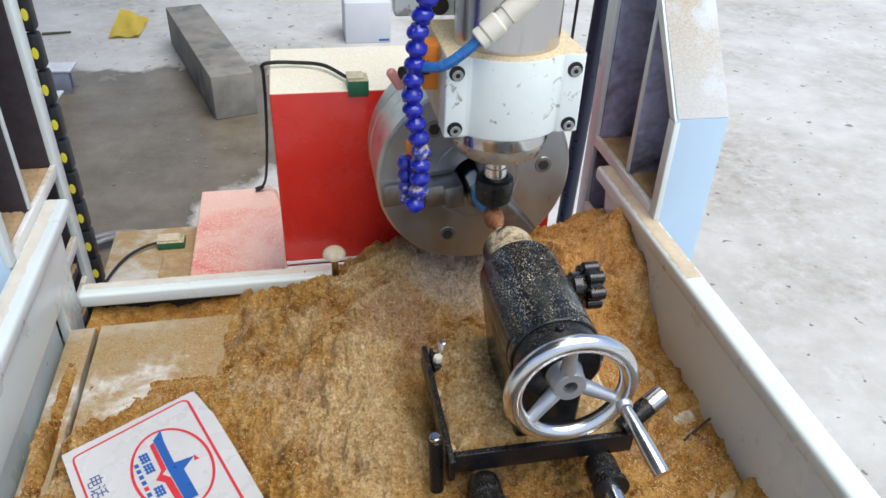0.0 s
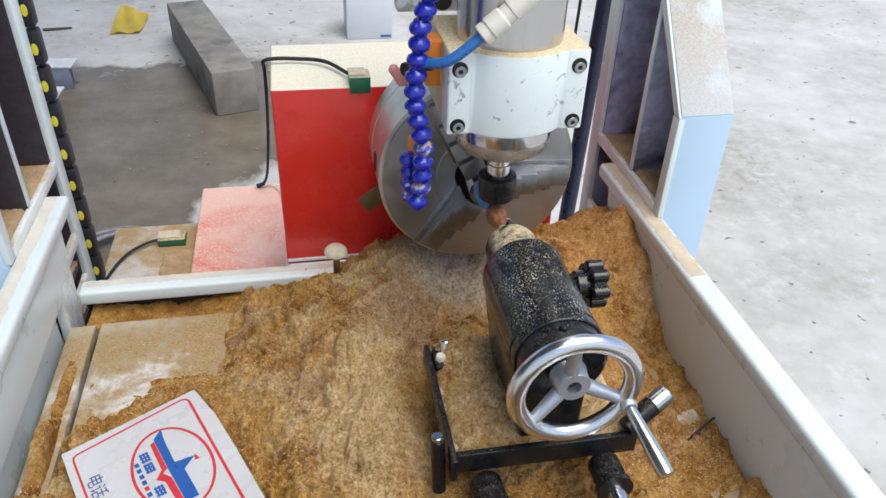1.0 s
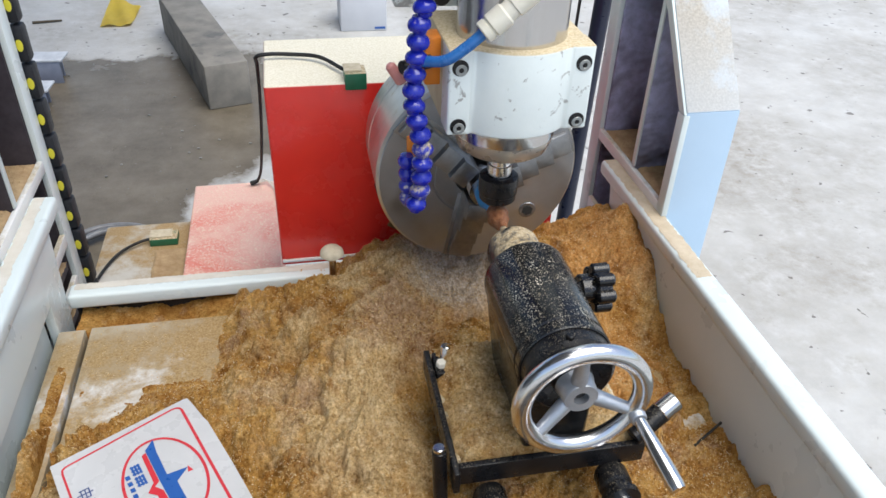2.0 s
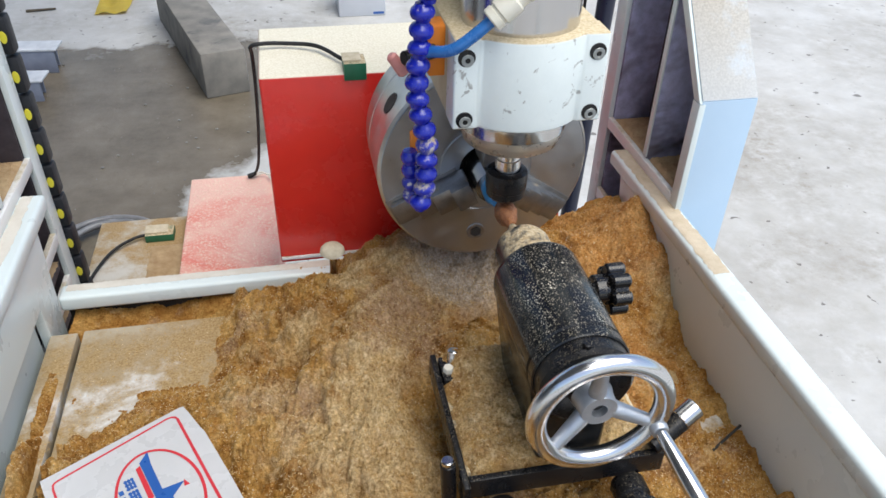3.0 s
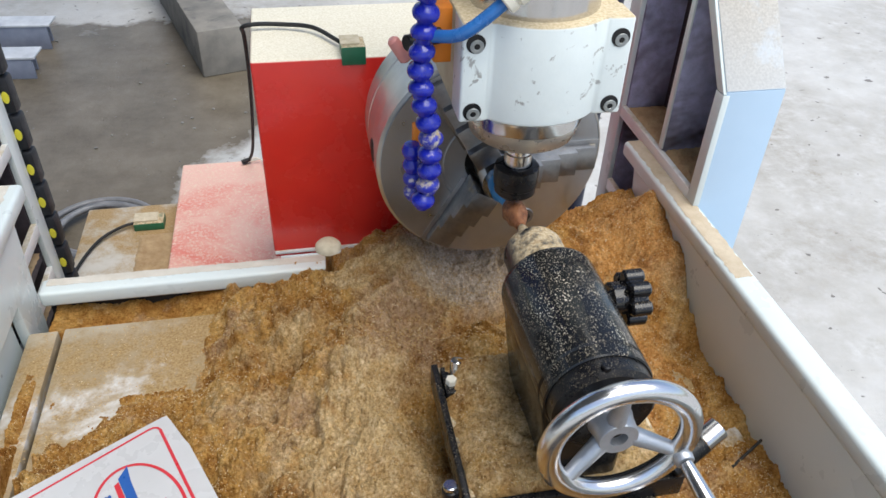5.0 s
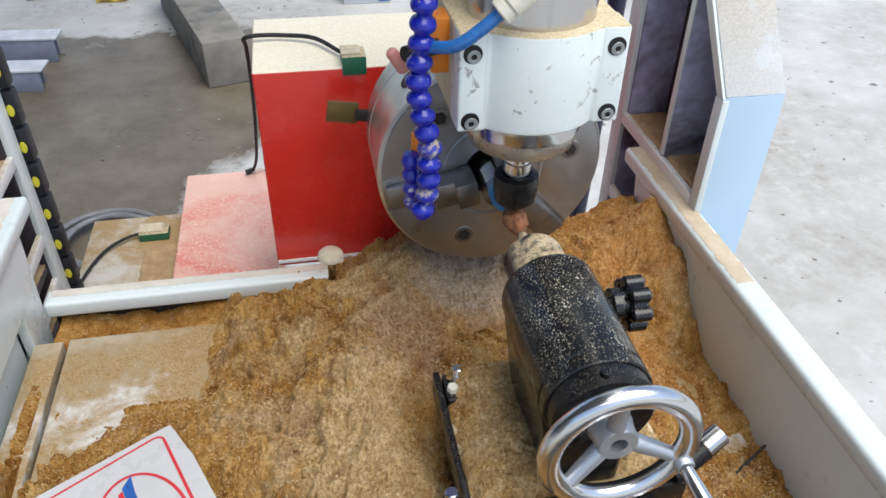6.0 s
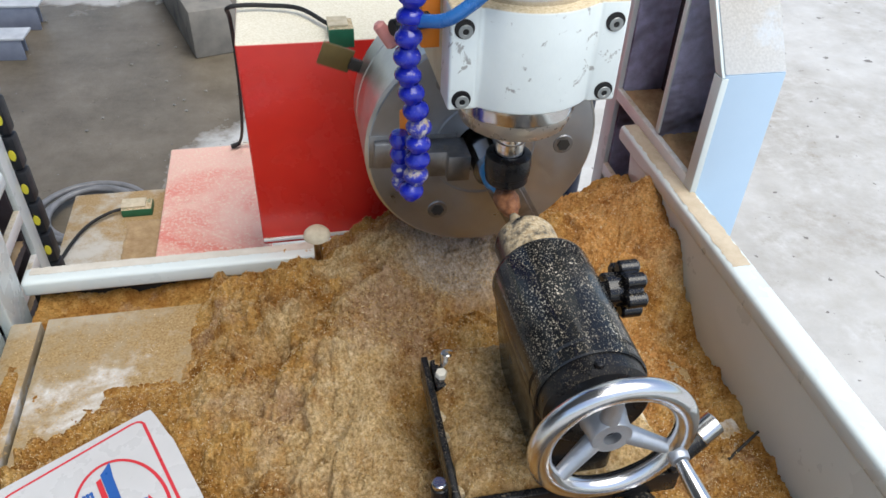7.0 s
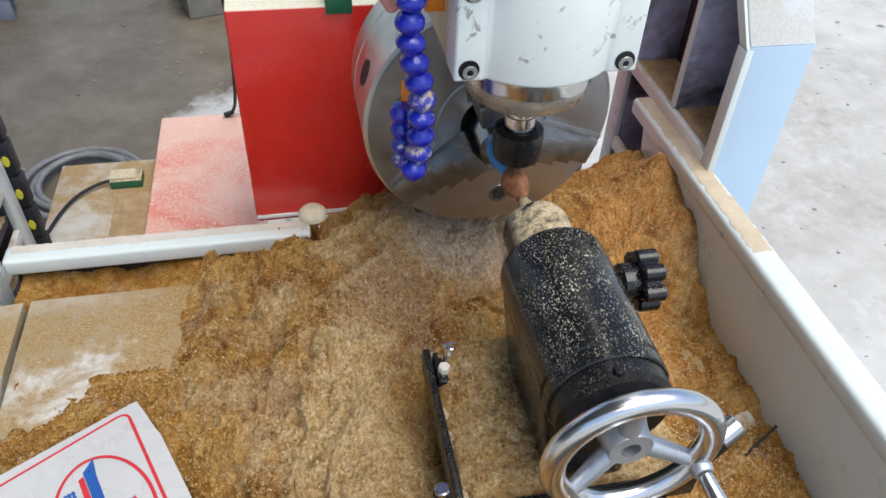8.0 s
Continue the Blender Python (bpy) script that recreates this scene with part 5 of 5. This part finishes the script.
# ---- the workshop floor behind ----
def build_floor_things():
    th = thing("concrete_beam", (-0.332, 2.84, FLOOR), "grey cast concrete beam lying on the floor", "concrete beam")
    m = Matrix.Translation((-0.332, 2.84, FLOOR)) @ Matrix.Rotation(radians(16), 4, "Z")
    bm = boxm(0, 0.168, 0, 0.95, 0, 0.178, 0.006, m=m)
    part("body", bm, CONCRETE, th)
    for y, z in ((2.95, 0.085), (3.22, 0.10)):
        th = thing("steel_channel", (-1.02, y, FLOOR), "bluish grey steel channel lying on the floor", "steel channel", "steel channels")
        m = Matrix.Translation((-0.915, y, FLOOR)) @ Matrix.Rotation(radians(176), 4, "Z")
        # light on top and shade on the flanges come from their colours
        part("web", boxm(0, 0.9, -0.05, 0.05, z - 0.008, z, 0.001, m=m), CHANNEL_LIT, th)
        part("flange", boxm(0.012, 0.9, 0.035, 0.045, 0, z - 0.0085, 0.001, m=m), CHANNEL_SHADED, th)
        part("flange", boxm(0.03, 0.9, -0.045, -0.035, 0, z - 0.0085, 0.001, m=m), CHANNEL_SHADED, th)
    th = thing("white_carton", (0.36, 3.78, FLOOR), "small white carton with a blue mark on the floor", "carton")
    part("body", boxm(0.245, 0.470, 3.68, 3.90, FLOOR, 0.145, 0.004), CARTON, th)
    part("mark", boxm(0.41, 0.462, 3.6775, 3.6797, -0.045, -0.035, 0), INK_BLUE, th)
    # curled sheet of yellow paper
    bm = bmesh.new()
    rows = []
    for j in range(13):
        v = j / 12
        rows.append([bm.verts.new((-0.90 + 0.145 * u + 0.03 * v * (v - 0.3), 3.85 + 0.30 * v - 0.06 * u * v, FLOOR + 0.004 + 0.09 * max(0, v - 0.45) ** 1.2 * (1.2 - u) + 0.012 * math.sin(u * 5 + v * 3) ** 2)) for u in [k / 10 for k in range(11)]])
    for p, q in zip(rows, rows[1:]):
        for k in range(10):
            bm.faces.new((p[k], p[k + 1], q[k + 1], q[k]))
    bmesh.ops.solidify(bm, geom=bm.faces[:], thickness=0.001)
    single("yellow_paper", bm, YELLOW, (-0.85, 3.95, FLOOR), "curled sheet of bright yellow paper on the floor", "paper")
    single("stick", rodm((-1.22, 3.93, FLOOR + 0.008), (-1.09, 3.95, FLOOR + 0.008), 0.007, 0.005, seg=8), TWIG, (-1.2, 3.9, FLOOR), "thin dark stick on the floor", "stick")
    # coil of grey hose on the floor
    pts = []
    for k in range(40):
        a = 2 * math.pi * k / 12
        r = 0.150 - 0.0013 * k + 0.008 * math.sin(a * 0.37)
        pts.append((-0.545 + r * math.cos(a), 1.86 + r * math.sin(a), FLOOR + 0.010 + 0.008 * (1 + math.sin(a * 0.61)) + 0.0006 * k))
    single("hose_coil", tube(pts, 0.0085, 10, 3), HOSE, (-0.545, 1.86, FLOOR), "loose coil of dark grey rubber hose on the floor", "hose")
    # crumbs and pebbles
    rng = random.Random(11)
    bm = bmesh.new()
    for k in range(150):
        x, y = rng.uniform(-1.1, 0.1), rng.uniform(1.7, 3.7)
        r = rng.choice((0.002, 0.0025, 0.003, 0.006))
        vs = bmesh.ops.create_icosphere(bm, subdivisions=1, radius=r)["verts"]
        for v in vs:
            v.co = Vector((v.co.x * rng.uniform(0.8, 1.4), v.co.y, v.co.z * 0.6)) + Vector((x, y, FLOOR + r * 0.4))
    single("floor_crumbs", bm, CONCRETE, (0, 2.5, FLOOR), "scattered concrete crumbs on the wet floor", "crumbs", "stuff")


build_floor_things()


# ---- what moves ----
def motions():
    """The chuck swings to and fro with the work, the spindle follows the carved profile."""
    turns = [(0.0, 368.2), (0.1, 360.0), (0.3, 344.0), (0.5, 330.0), (0.7, 317.5), (0.9, 304.5), (1.1, 291.0), (1.25, 281.5), (1.4, 277.5), (1.5, 281.5), (1.7, 297.5), (2.2, 332.0), (2.8, 369.0), (3.0, 386.0), (3.4, 413.0), (3.8, 441.0), (4.2, 474.0), (4.6, 507.0), (5.2, 556.0), (5.8, 599.0), (6.0, 611.5), (6.2, 626.5), (6.4, 640.0), (6.47, 641.0), (6.6, 631.5), (6.8, 612.0), (7.0, 598.0), (7.2, 582.5), (7.4, 564.5), (7.7, 541.5), (8.0, 520.5)]
    walk(chuck, [(t, pose(AX, CHUCK_Y, AZ, 0, -b, 0)) for t, b in turns])
    walk(workpiece, [(t, pose(AX, 0.592, AZ, 0, -b, 0)) for t, b in turns])
    lifts = [(0.0, 0.0), (0.5, -0.0007), (1.0, 0.0003), (1.5, -0.0004), (3.0, -0.0003), (3.5, 0.0), (4.0, -0.0005), (4.5, 0.0011), (6.0, -0.0004), (6.5, 0.0019), (7.0, -0.0008), (7.5, 0.0012), (8.0, 0.0030)]
    walk(spindle, [(t, pose(SX, SY, 0.85 + d)) for t, d in lifts])


motions()
